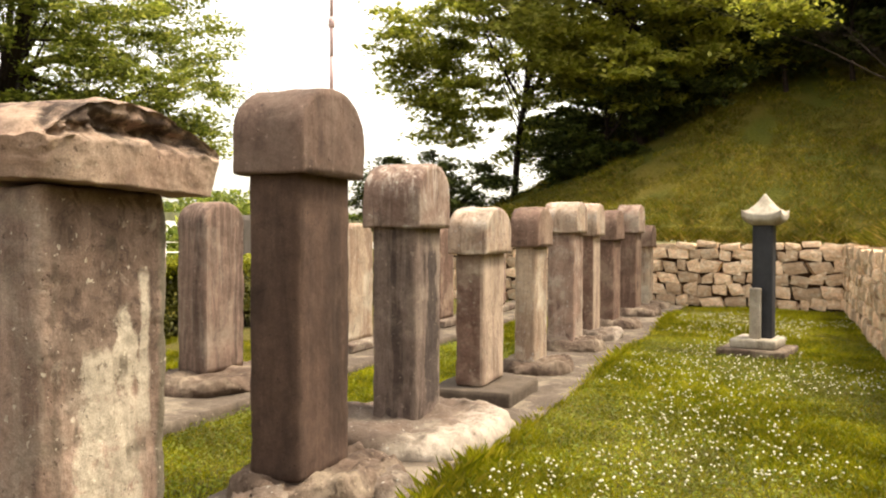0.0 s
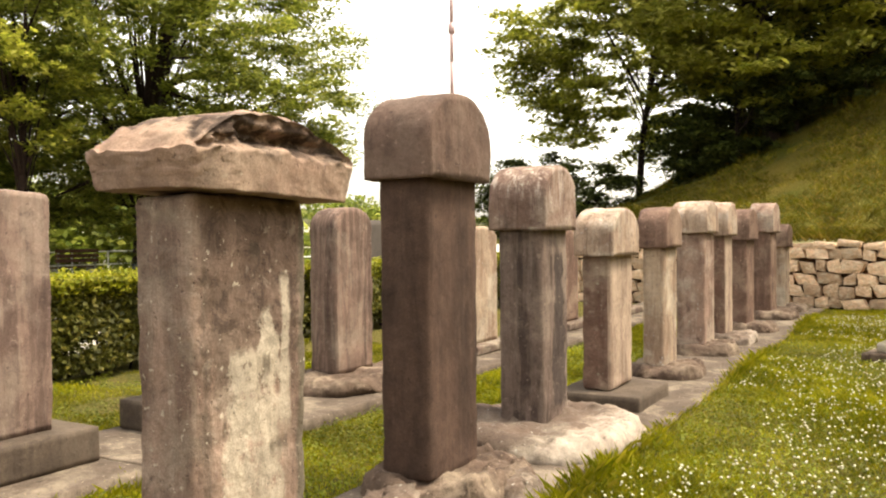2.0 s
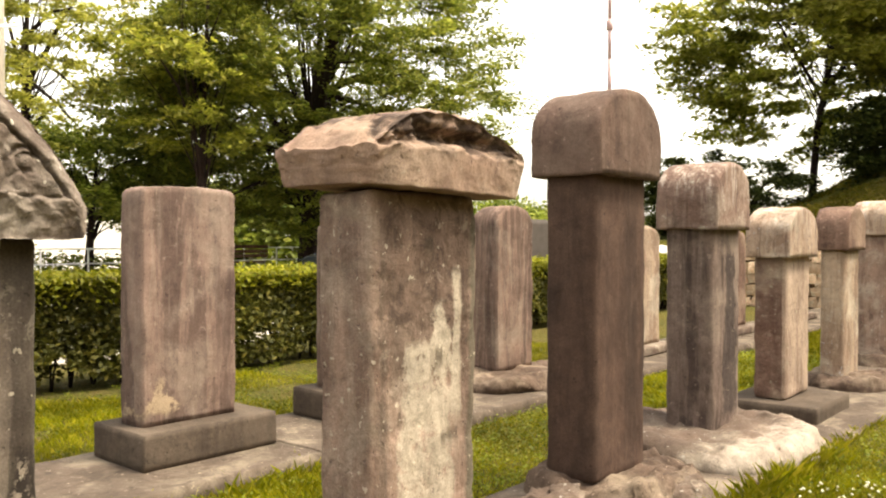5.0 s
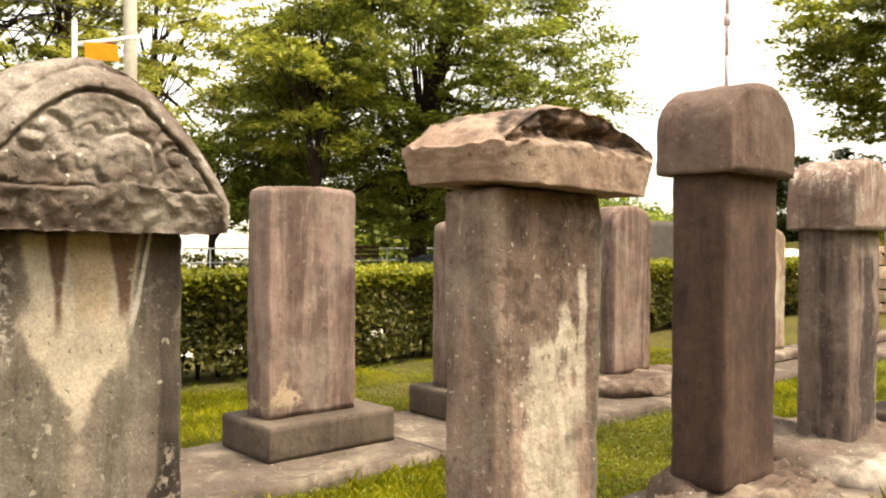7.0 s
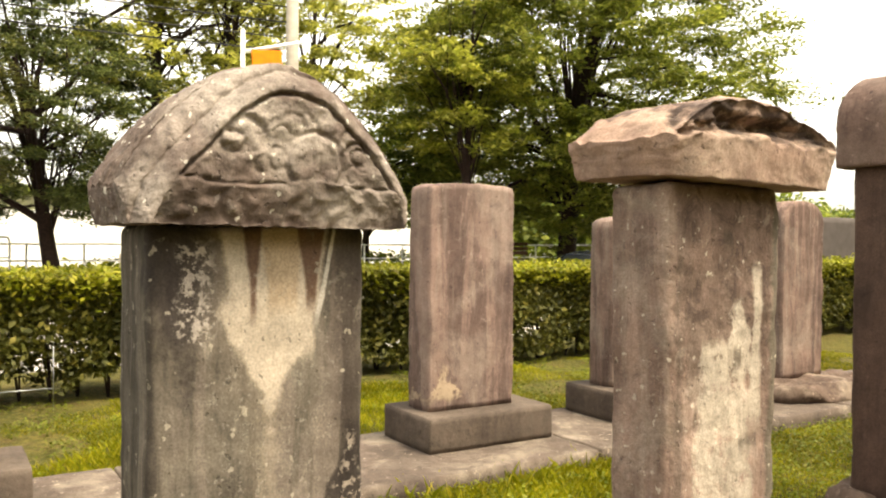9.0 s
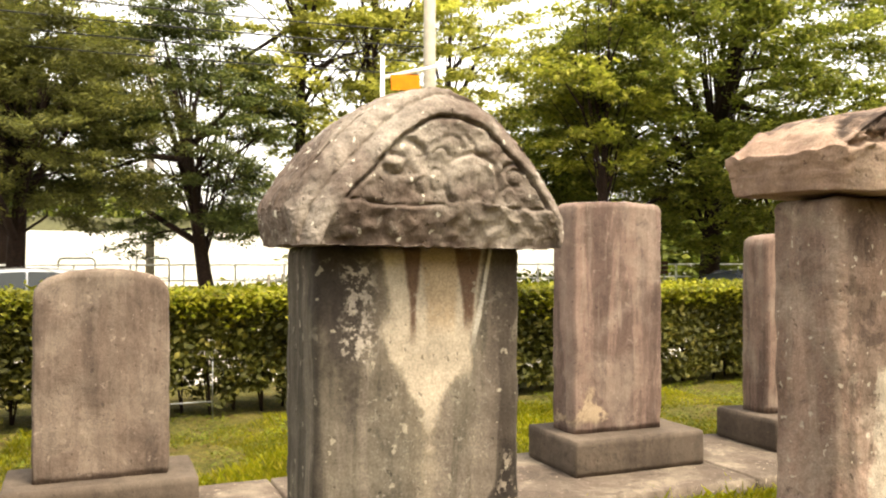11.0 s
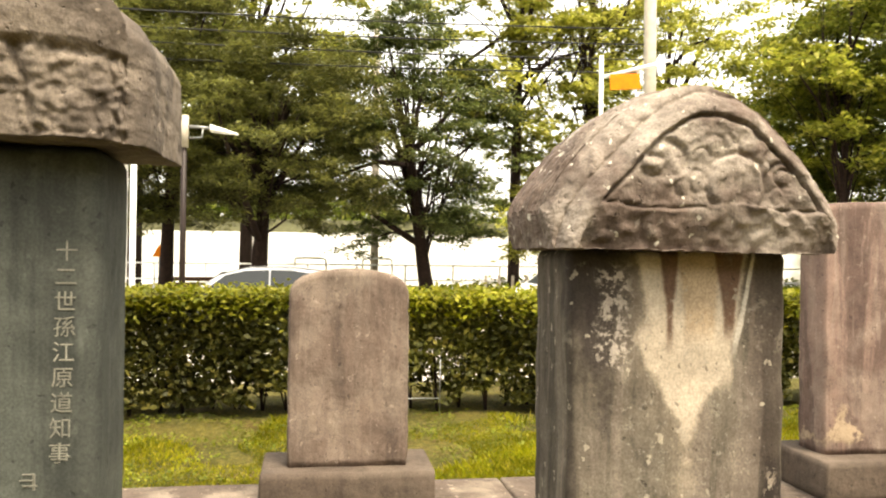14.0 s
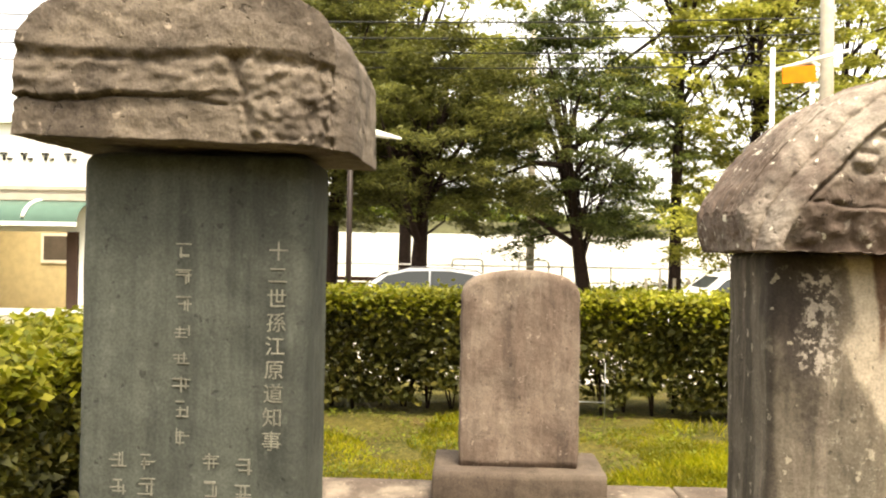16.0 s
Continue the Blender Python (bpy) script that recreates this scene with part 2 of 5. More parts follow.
def marks_weathered_rock(k, xyz, v, c):
    """A black crust over the top, the inner end's shadow painted in dark, the outer flank worn pale."""
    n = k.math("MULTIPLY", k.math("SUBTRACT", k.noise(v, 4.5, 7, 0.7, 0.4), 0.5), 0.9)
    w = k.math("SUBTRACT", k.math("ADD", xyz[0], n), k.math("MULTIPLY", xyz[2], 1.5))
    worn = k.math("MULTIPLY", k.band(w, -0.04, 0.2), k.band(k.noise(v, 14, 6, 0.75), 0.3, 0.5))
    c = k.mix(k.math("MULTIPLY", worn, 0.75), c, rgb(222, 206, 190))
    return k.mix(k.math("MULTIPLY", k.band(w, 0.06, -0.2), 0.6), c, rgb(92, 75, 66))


M = {
    "split": stone("stone_scarred", (198, 165, 150), (130, 105, 95), (214, 194, 178), 0.7, 0.75, 0.5, 0.9, marks_split),
    "split_cap": stone("stone_broken_cap", (198, 163, 145), (134, 104, 92), (224, 196, 176), 0.3, 0.55, 0.2, 0.6, marks_hollow),
    "dark": stone("stone_dark_brown", (103, 80, 71), (74, 58, 52), (130, 104, 93), 0.7, 0.4, 0.08, 0.35),
    "dark_cap": stone("stone_brown_cap", (134, 108, 98), (98, 77, 70), (160, 136, 124), 0.6, 0.5, 0.3, 0.5),
    "grey": stone("stone_streaked_grey", (146, 124, 116), (92, 76, 72), (192, 170, 158), 0.9, 0.6, 0.2, 0.5, marks_black),
    "cream": stone("stone_cream", (216, 186, 164), (146, 112, 98), (242, 224, 206), 0.6, 0.7, 0.35, 0.7),
    "pinkish": stone("stone_pinkish", (190, 156, 142), (122, 90, 82), (232, 210, 194), 0.65, 0.8, 0.35, 0.8),
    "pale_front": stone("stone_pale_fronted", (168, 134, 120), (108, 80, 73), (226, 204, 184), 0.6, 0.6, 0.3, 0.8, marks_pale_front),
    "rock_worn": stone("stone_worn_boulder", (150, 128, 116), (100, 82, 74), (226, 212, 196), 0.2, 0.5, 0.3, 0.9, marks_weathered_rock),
    "drip_cap": stone("stone_dripping_cap", (172, 140, 128), (112, 86, 79), (226, 204, 190), 0.5, 0.6, 0.3, 0.7, marks_drips),
    "cream_cap": stone("stone_cream_cap", (212, 180, 160), (146, 110, 98), (244, 228, 212), 0.5, 0.7, 0.3, 0.7, marks_drips),
    "brown": stone("stone_brown", (148, 116, 104), (94, 70, 64), (200, 170, 152), 0.45, 0.65, 0.35, 0.8),
    "slab": stone("stone_slab_grey", (170, 140, 129), (114, 92, 86), (210, 186, 172), 0.85, 0.45, 0.15, 0.4, marks_foot),
    "slab_red": stone("stone_slab_reddish", (164, 134, 122), (110, 88, 82), (200, 180, 166), 0.9, 0.45, 0.15, 0.4),
    "slab_plain": stone("stone_slab_plain", (148, 126, 114), (106, 89, 81), (184, 164, 150), 0.75, 0.5, 0.3, 0.5),
    "fork": stone("stone_forked", (134, 122, 110), (88, 80, 71), (174, 162, 147), 0.95, 0.35, 0.55, 0.5, marks_fork),
    "carved": stone("stone_carved_cap", (130, 111, 102), (74, 61, 56), (214, 198, 186), 0.2, 0.75, 0.7, 0.9),
    "inscribed": stone("stone_inscribed", (97, 100, 94), (70, 72, 69), (124, 126, 118), 0.75, 0.4, 0.12, 0.3, rough=0.8),
    "hcap": stone("stone_cracked_cap", (122, 109, 100), (72, 62, 57), (178, 160, 146), 0.35, 0.7, 0.4, 0.9),
    "plinth": stone("stone_plinth", (112, 97, 87), (82, 70, 63), (142, 125, 112), 0.4, 0.5, 0.15, 0.5),
    "rock": stone("stone_pale_rock", (136, 114, 104), (98, 80, 72), (224, 208, 192), 0.2, 0.6, 0.45, 0.9),
    "rock_brown": stone("stone_brown_rock", (116, 95, 84), (76, 61, 55), (184, 162, 144), 0.2, 0.75, 0.4, 1.0),
    "concrete": stone("concrete_strip", (118, 102, 92), (80, 68, 62), (176, 158, 142), 0.25, 0.85, 0.6, 0.6),
    "walling": stone("stone_walling", (224, 186, 156), (158, 116, 92), (244, 222, 198), 0.15, 0.8, 0.35, 0.9, gain=1.0, vary=0.4),
    "joint": stone("wall_joint", (112, 84, 64), (78, 58, 46), (140, 108, 82), 0.1, 0.5, 0.1, 0.8),
    "whitestone": stone("stone_white", (222, 206, 190), (158, 138, 122), (240, 230, 216), 0.5, 0.5, 0.2, 0.4),
    "basalt": stone("stone_black", (66, 66, 72), (52, 52, 58), (88, 88, 94), 0.3, 0.3, 0.05, 0.2, rough=0.6),
    "letter": stone("letter_grey", (156, 152, 141), (116, 112, 103), (182, 176, 164), 0.2, 0.6, 0.1, 0.5),
}


def plain(name, col, rough=0.6, metal=0.0, var=0.12, scale=6.0):
    k = Nodes(name, rough)
    k.p.inputs["Metallic"].default_value = metal
    f = k.noise(k.coords(), scale, 6, 0.6)
    c = k.mix(k.band(f, 0.3, 0.7), tuple(q * (1 - var) for q in rgb(*col)[:3]) + (1,), tuple(min(1, q * (1 + var)) for q in rgb(*col)[:3]) + (1,))
    return k.done(c)


def leafy(name, a, b, c, through=0.35, tint=(0.945, 1.0, 0.95)):
    """Leaves: three greens by the leaf, some light let through."""
    k = Nodes(name, 0.55)
    geo = k.n.new("ShaderNodeNewGeometry")
    r = geo.outputs["Random Per Island"]
    a, b, c = (tuple(u * w for u, w in zip(q, tint)) for q in (a, b, c))
    col = k.mix(k.band(r, 0.0, 0.6), rgb(*a), rgb(*b))
    col = k.mix(k.band(r, 0.7, 1.0), col, rgb(*c))
    w = k.coords(False, world_space=True)
    big = k.band(k.noise(w, 0.5, 3), 0.35, 0.65, (0.7, 1.2))
    col = k.mix(1.0, col, big, "MULTIPLY")
    col = k.mix(1.0, col, k.band(k.noise(w, 2.4, 2), 0.35, 0.65, (0.72, 1.22)), "MULTIPLY")
    k.put(k.p.inputs["Base Color"], col)
    tr = k.n.new("ShaderNodeBsdfTranslucent")
    k.put(tr.inputs["Color"], col)
    mx = k.n.new("ShaderNodeMixShader")
    mx.inputs[0].default_value = through
    k.l.new(k.p.outputs[0], mx.inputs[1])
    k.l.new(tr.outputs[0], mx.inputs[2])
    k.l.new(mx.outputs[0], k.n["Material Output"].inputs["Surface"])
    return k.mat


def ground_material():
    k = Nodes("lawn_soil", 0.95)
    v = k.coords(False, world_space=True)
    c = k.mix(k.band(k.noise(v, 0.9, 6, 0.6), 0.4, 0.62), rgb(88, 90, 30), rgb(112, 106, 42))
    c = k.mix(k.math("MULTIPLY", k.band(k.noise(v, 2.7, 7, 0.7, 0.5), 0.5, 0.66), 0.75), c, rgb(118, 92, 60))
    c = k.mix(1.0, c, k.band(k.noise(v, 60, 3, 0.7), 0.25, 0.75, (0.3, 0.7)), "MULTIPLY")
    c = k.mix(k.math("MULTIPLY", k.band(k.noise(v, 17, 7, 0.78), 0.46, 0.6), 0.55), c, rgb(128, 114, 62))
    k.bump(k.noise(v, 45, 6, 0.7), 0.9, 0.04)
    return k.done(c)


def hill_material():
    k = Nodes("hill_grass", 0.95)
    v = k.coords(False, world_space=True)
    c = k.mix(k.band(k.noise(v, 0.35, 6, 0.6, 0.6), 0.38, 0.64), rgb(88, 90, 26), rgb(118, 104, 44))
    c = k.mix(k.math("MULTIPLY", k.band(k.noise(v, 1.6, 7, 0.7), 0.5, 0.7), 0.6), c, rgb(72, 74, 24))
    c = k.mix(1.0, c, k.band(k.noise(v, 30, 4, 0.7), 0.25, 0.75, (0.6, 1.25)), "MULTIPLY")
    k.bump(k.noise(v, 14, 7, 0.7), 1.0, 0.12)
    return k.done(c)


M["ground"], M["hill"] = ground_material(), hill_material()
M["blade"] = leafy("grass_blade", (102, 110, 22), (138, 138, 32), (170, 158, 56), 0.45, (1.01, 1.0, 0.95))
M["hillblade"] = leafy("hill_blade", (92, 94, 24), (120, 112, 36), (158, 134, 68), 0.42, (1.0, 1.0, 1.0))
M["clover"] = plain("clover_white", (200, 196, 172), 0.8)
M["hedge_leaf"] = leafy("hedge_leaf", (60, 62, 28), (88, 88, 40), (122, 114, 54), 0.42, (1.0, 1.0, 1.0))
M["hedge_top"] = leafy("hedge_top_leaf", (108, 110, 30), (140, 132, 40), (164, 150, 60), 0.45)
M["leaf_mid"] = leafy("leaf_mid", (84, 94, 40), (126, 130, 58), (160, 154, 80), 0.55)
M["leaf_big"] = leafy("leaf_big_tree", (88, 94, 40), (128, 128, 56), (160, 152, 78), 0.58)
M["clover_leaf"] = leafy("clover_leaf", (88, 98, 28), (112, 116, 36), (132, 130, 52), 0.4, (0.98, 1.0, 0.95))
M["leaf_sun"] = leafy("leaf_sun", (112, 114, 44), (154, 148, 62), (188, 174, 92), 0.58)
M["leaf_light"] = leafy("leaf_light", (132, 130, 56), (170, 160, 76), (200, 186, 108), 0.6)
M["leaf_dark"] = leafy("leaf_dark", (62, 68, 38), (92, 96, 54), (118, 116, 68), 0.48)
M["leaf_pine"] = leafy("leaf_pine", (70, 70, 38), (98, 94, 50), (126, 118, 66), 0.46)
M["bark"] = plain("bark", (46, 36, 32), 0.95, 0, 0.35, 14)
M["road"] = plain("road_surface", (158, 152, 142), 0.9, 0, 0.1, 3)
M["white_wall"] = plain("white_render", (232, 230, 224), 0.85, 0, 0.05, 2)
M["bank"] = plain("bank_grass", (88, 88, 66), 0.95, 0, 0.25, 1.2)
M["white_metal"] = plain("white_painted_metal", (222, 224, 222), 0.45)
M["grey_metal"] = plain("grey_metal", (136, 138, 136), 0.4, 0.6)
M["brown_metal"] = plain("brown_metal", (42, 33, 30), 0.5)
M["orange"] = plain("orange_sign", (216, 118, 10), 0.5)
M["concrete_pole"] = plain("pole_concrete", (168, 160, 146), 0.9)
M["red_paint"] = plain("red_paint", (176, 148, 148), 0.5)
M["car_silver"] = plain("car_silver", (172, 174, 176), 0.25, 0.5, 0.03)
M["car_white"] = plain("car_white", (230, 230, 228), 0.25, 0.0, 0.03)
M["car_dark"] = plain("car_dark", (52, 56, 64), 0.25, 0.3, 0.03)
M["glass_dark"] = plain("car_glass", (40, 44, 46), 0.35, 0.0, 0.05)
M["rubber"] = plain("rubber", (30, 30, 30), 0.9)
M["bench_wood"] = plain("bench_wood", (84, 62, 50), 0.8, 0, 0.2)
M["board"] = plain("board_grey", (84, 78, 74), 0.8, 0, 0.1)
M["awning"] = plain("awning_green", (72, 96, 86), 0.5, 0, 0.06)
M["inside"] = plain("inside_wall", (206, 192, 156), 0.8, 0, 0.08)
M["dark_wood"] = plain("dark_wood", (70, 54, 46), 0.7)
M["wire"] = plain("wire_black", (40, 40, 40), 0.7)


# ---- mesh helpers ----
def mesh_data(name, verts, faces, mat, smooth=True):
    me = bpy.data.meshes.new(name)
    me.from_pydata([tuple(v) for v in verts], [], faces)
    me.materials.append(mat)
    if smooth:
        me.polygons.foreach_set("use_smooth", [True] * len(me.polygons))
    me.update()
    return me


def part(name, me, parent, label="", at=None):
    ob = new(name, me)
    ob.parent = parent
    if at is not None:
        ob.matrix_local = at
    if label:
        tagged(ob, label)
    return ob


def thing(name, m, label, category, group="", kind=""):
    ob = new(name)
    ob.empty_display_size = 0.1
    ob.matrix_world = m
    return tagged(ob, label, category, group, kind)


def lattice(nx, ny, nz):
    """The surface of a cube from -1 to 1 as a grid."""
    idx, verts, faces = {}, [], []

    def at(i, j, k):
        if (i, j, k) not in idx:
            idx[i, j, k] = len(verts)
            verts.append((2 * i / nx - 1, 2 * j / ny - 1, 2 * k / nz - 1))
        return idx[i, j, k]

    for j in range(ny):
        for k in range(nz):
            faces.append([at(nx, j, k), at(nx, j + 1, k), at(nx, j + 1, k + 1), at(nx, j, k + 1)])
            faces.append([at(0, j, k), at(0, j, k + 1), at(0, j + 1, k + 1), at(0, j + 1, k)])
    for i in range(nx):
        for k in range(nz):
            faces.append([at(i, 0, k), at(i + 1, 0, k), at(i + 1, 0, k + 1), at(i, 0, k + 1)])
            faces.append([at(i, ny, k), at(i, ny, k + 1), at(i + 1, ny, k + 1), at(i + 1, ny, k)])
    for i in range(nx):
        for j in range(ny):
            faces.append([at(i, j, nz), at(i + 1, j, nz), at(i + 1, j + 1, nz), at(i, j + 1, nz)])
            faces.append([at(i, j, 0), at(i, j + 1, 0), at(i + 1, j + 1, 0), at(i + 1, j, 0)])
    return verts, faces


def rounded(p, half, r):
    """Pulls a point of a box's surface onto the box with edges rounded by r."""
    inner = [max(-h + r, min(h - r, c)) for c, h in zip(p, half)]
    off = Vector([c - i for c, i in zip(p, inner)])
    if off.length < 1e-6:
        return Vector(p)
    return Vector(inner) + off.normalized() * r if sum(abs(o) > 1e-6 for o in off) > 1 else Vector(p)


def squeeze(c):
    """Crowds grid lines towards a face's edges."""
    return math.copysign(1 - (1 - abs(c)) ** 1.6, c)


def rough_up(p, amp, size, seed):
    q = Vector(p) / size + Vector((seed * 7.3, seed * 3.1, seed * 5.7))
    return Vector(p) + amp * (noise.noise_vector(q) + 0.5 * noise.noise_vector(q * 2.7) + 0.25 * noise.noise_vector(q * 6.1))


def block(name, d, w, h, mat, r=0.02, amp=0.004, size=0.12, seed=1, res=0.05, taper=0.0, lift=None, chip=0.0):
    """A worn stone block, d deep (x), w wide (y), h high from z = 0. taper: how much narrower the foot is. lift: extra shaping."""
    n = [max(3, min(48, int(q / res))) for q in (d, w, h)]
    verts, faces = lattice(*n)
    out = []
    for a, b, c in verts:
        p = rounded((squeeze(a) * d / 2, squeeze(b) * w / 2, squeeze(c) * h / 2), (d / 2, w / 2, h / 2), r)
        p.z += h / 2
        s = 1 - taper * (1 - p.z / h)
        p.x, p.y = p.x * s, p.y * s
        if lift:
            p = lift(p)
        if chip:
            e = noise.noise(p / 0.09 + Vector((seed, 0, seed)))
            edge = max(0.0, abs(p.y) / (w / 2) - 0.8) * max(0.0, abs(p.x) / (d / 2) - 0.7)
            p.y -= math.copysign(chip * max(0, e) * edge * 8, p.y)
        out.append(rough_up(p, amp, size, seed))
    return mesh_data(name, out, faces, mat)


def arch_block(name, d, w, h, spring, mat, amp=0.005, size=0.12, seed=1, power=2.0, res=0.03, relief=None, r=0.03, bulge=0.0):
    """A block whose top is an arch across its width: sides up to spring, crown at h. relief(u, v, y, z): carving on the front."""
    ny, nz, nx = max(10, int(w / res)), max(6, int(h / res)), max(5, int(d / res))
    verts, faces = lattice(nx, ny, nz)
    out = []
    for a, b, c in verts:
        s = math.sin(b * math.pi / 2)
        arch = spring + (h - spring) * max(0.0, 1 - abs(s) ** power) ** (1 / power)
        v = (c + 1) / 2
        x, y, z = squeeze(a) * d / 2, s * w / 2, v * arch
        # soften the arris of the two faces and the foot
        ex = max(0.0, abs(x) - (d / 2 - r)) / r
        near = max(0.0, 1 - (arch - z) / r)
        side = max(0.0, 1 - (w / 2 - abs(y)) / r)
        cut = 0.35 * r * ex * ex
        if near > 0:
            z -= cut * near
        if side > 0:
            y -= math.copysign(cut * side, y)
        x += math.copysign(bulge * math.sin(v * math.pi) , x) * abs(squeeze(a))
        if relief and a > 0.999:
            x += relief(s, v, y, z)
        out.append(rough_up((x, y, z), amp, size, seed))
    return mesh_data(name, out, faces, mat)


def lump(name, rx, ry, rz, mat, amp, size, seed, flat=0.6, n=20):
    """A low boulder, flat underneath, its top cut level to carry a stone."""
    verts, faces = lattice(n, n, max(5, n // 3))
    out = []
    for a, b, c in verts:
        v = Vector((a, b, c))
        m = max(abs(a), abs(b), abs(c))
        q = v.normalized() * m
        q = q * 0.75 + v * 0.25
        z = max(-1.0, min(flat, q.z))
        p = rough_up(rough_up((q.x * rx, q.y * ry, z * rz), amp, size, seed), amp * 0.3, size * 0.3, seed + 1)
        out.append((p.x, p.y, max(-0.03, p.z + rz * 0.35)))
    return mesh_data(name, out, faces, mat)


def tube(points, radii, n=8):
    """Verts and faces of a tapered tube along points."""
    verts, faces = [], []
    pts = [Vector(p) for p in points]
    for i, p in enumerate(pts):
        d = (pts[min(i + 1, len(pts) - 1)] - pts[max(i - 1, 0)]).normalized()
        side = d.orthogonal().normalized()
        if i and (side.dot(last)) < 0:
            side = -side
        if i:
            side = (last - d * last.dot(d)).normalized()
        last = side
        up = d.cross(side)
        for k in range(n):
            a = 2 * math.pi * k / n
            verts.append(p + (side * math.cos(a) + up * math.sin(a)) * radii[i])
    for i in range(len(pts) - 1):
        for k in range(n):
            a, b = i * n + k, i * n + (k + 1) % n
            faces.append([a, b, b + n, a + n])
    faces.append(list(range(n))[::-1])
    faces.append(list(range(len(verts) - n, len(verts))))
    return verts, faces


def tubes(name, list_of, mat, n=8):
    verts, faces = [], []
    for pts, rad in list_of:
        v, f = tube(pts, rad, n)
        o = len(verts)
        verts += v
        faces += [[i + o for i in q] for q in f]
    return mesh_data(name, verts, faces, mat)


def boxes(name, items, mat, smooth=False):
    """Several bevel-less bars of one part: (x0, y0, z0, x1, y1, z1)."""
    verts, faces = [], []
    for x0, y0, z0, x1, y1, z1 in items:
        o = len(verts)
        verts += [(x, y, z) for x in (x0, x1) for y in (y0, y1) for z in (z0, z1)]
        faces += [[i + o for i in q] for q in ((0, 1, 3, 2), (4, 6, 7, 5), (0, 4, 5, 1), (2, 3, 7, 6), (0, 2, 6, 4), (1, 5, 7, 3))]
    return mesh_data(name, verts, faces, mat, smooth)


def leaf_mesh(name, centers, sizes, mat, rng, up=0.5, narrow=0.5):
    """One rhombic, slightly folded leaf at each centre."""
    n = len(centers)
    nor = rng.normal(size=(n, 3))
    nor[:, 2] = np.abs(nor[:, 2]) + up
    nor /= np.linalg.norm(nor, axis=1)[:, None]
    t = np.cross(nor, rng.normal(size=(n, 3)))
    t /= np.linalg.norm(t, axis=1)[:, None] + 1e-9
    b = np.cross(nor, t)
    s = np.asarray(sizes)[:, None]
    c = np.asarray(centers)
    q = np.stack([c - t * s, c + b * s * narrow + nor * s * 0.12, c + t * s, c - b * s * narrow + nor * s * 0.12], 1)
    me = bpy.data.meshes.new(name)
    me.vertices.add(4 * n)
    me.vertices.foreach_set("co", q.reshape(-1).astype(np.float32))
    me.loops.add(4 * n)
    me.loops.foreach_set("vertex_index", np.arange(4 * n, dtype=np.int32))
    me.polygons.add(n)
    me.polygons.foreach_set("loop_start", np.arange(0, 4 * n, 4, dtype=np.int32))
    me.materials.append(mat)
    me.update(calc_edges=True)
    me.validate()
    return me


def blade_mesh(name, roots, heights, widths, mat, rng, lean=0.5):
    """One bent, pointed blade of two triangles at each root."""
    n = len(roots)
    a = rng.uniform(0, 2 * math.pi, n)
    side = np.stack([np.cos(a), np.sin(a), np.zeros(n)], 1) * np.asarray(widths)[:, None]
    ang = rng.uniform(0, 2 * math.pi, n)
    bend = np.stack([np.cos(ang), np.sin(ang), np.zeros(n)], 1) * (np.asarray(heights) * rng.uniform(0.1, lean * 2, n))[:, None]
    up = np.zeros((n, 3))
    up[:, 2] = heights
    r = np.asarray(roots)
    q = np.stack([r - side, r + side, r + up * 0.6 + bend * 0.35 + side * 0.5, r + up + bend], 1)
    me = bpy.data.meshes.new(name)
    me.vertices.add(4 * n)
    me.vertices.foreach_set("co", q.reshape(-1).astype(np.float32))
    me.loops.add(4 * n)
    me.loops.foreach_set("vertex_index", np.arange(4 * n, dtype=np.int32))
    me.polygons.add(n)
    me.polygons.foreach_set("loop_start", np.arange(0, 4 * n, 4, dtype=np.int32))
    me.materials.append(mat)
    me.update(calc_edges=True)
    me.validate()
    return me


# ---- ground ----
LAWN_X, LAWN_Y = 2.35, 15.25     # foot of the retaining walls


def ground_z(x, y):
    """Level lawn; a short fall to the road behind the hedge; the grassed hill behind the retaining walls."""
    if x < -7.4:
        return -0.36 * min(1.0, (-7.4 - x) / 3.0)
    return 0.0


def hill_z(x, y):
    d = max(y - LAWN_Y, x - LAWN_X)
    k = max(0.06, min(1.0, (x + 9.5) / 9.0))
    return 1.2 + 0.56 * max(0, d) * k + 0.12 * noise.noise(Vector((x * 0.4, y * 0.4, 0)))


def sheet(name, xs, ys, fn, mat, label):
    verts = [(x, y, fn(x, y)) for y in ys for x in xs]
    n = len(xs)
    faces = [[j * n + i, j * n + i + 1, (j + 1) * n + i + 1, (j + 1) * n + i] for j in range(len(ys) - 1) for i in range(n - 1)]
    return tagged(new(name, mesh_data(name, verts, faces, mat)), label, "ground", kind="structure")


xs = [-400, -200, -100, -60] + [-40 + 2 * i for i in range(14)] + [-12 + 0.5 * i for i in range(32)] + [5, 20, 60, 200, 400]
ys = [-400, -150, -60, -30] + [-20 + i * 1.0 for i in range(50)] + [40, 60, 100, 200, 400]
sheet("ground", xs, ys, lambda x, y: ground_z(x, y) + (0.02 * noise.noise(Vector((x, y, 0))) if -7 < x < 2 and -6 < y < 15 else 0), M["ground"], "short green lawn with clover and bare soil patches")
hx = [-14 + 0.6 * i for i in range(0, 28)] + [3.2 + 0.8 * i for i in range(40)]
hy = [15.55 + 0.6 * i for i in range(60)]
sheet("hillside", [x for x in hx], hy, hill_z, M["hill"], "steep olive grass hillside above the stone wall")
hx2 = [2.65 + 0.7 * i for i in range(40)]
hy2 = [-14 + 0.7 * i for i in range(43)]
sheet("hillside_east", hx2, hy2 + [15.56], lambda x, y: hill_z(x, y), M["hill"], "steep olive grass bank beside the lawn")

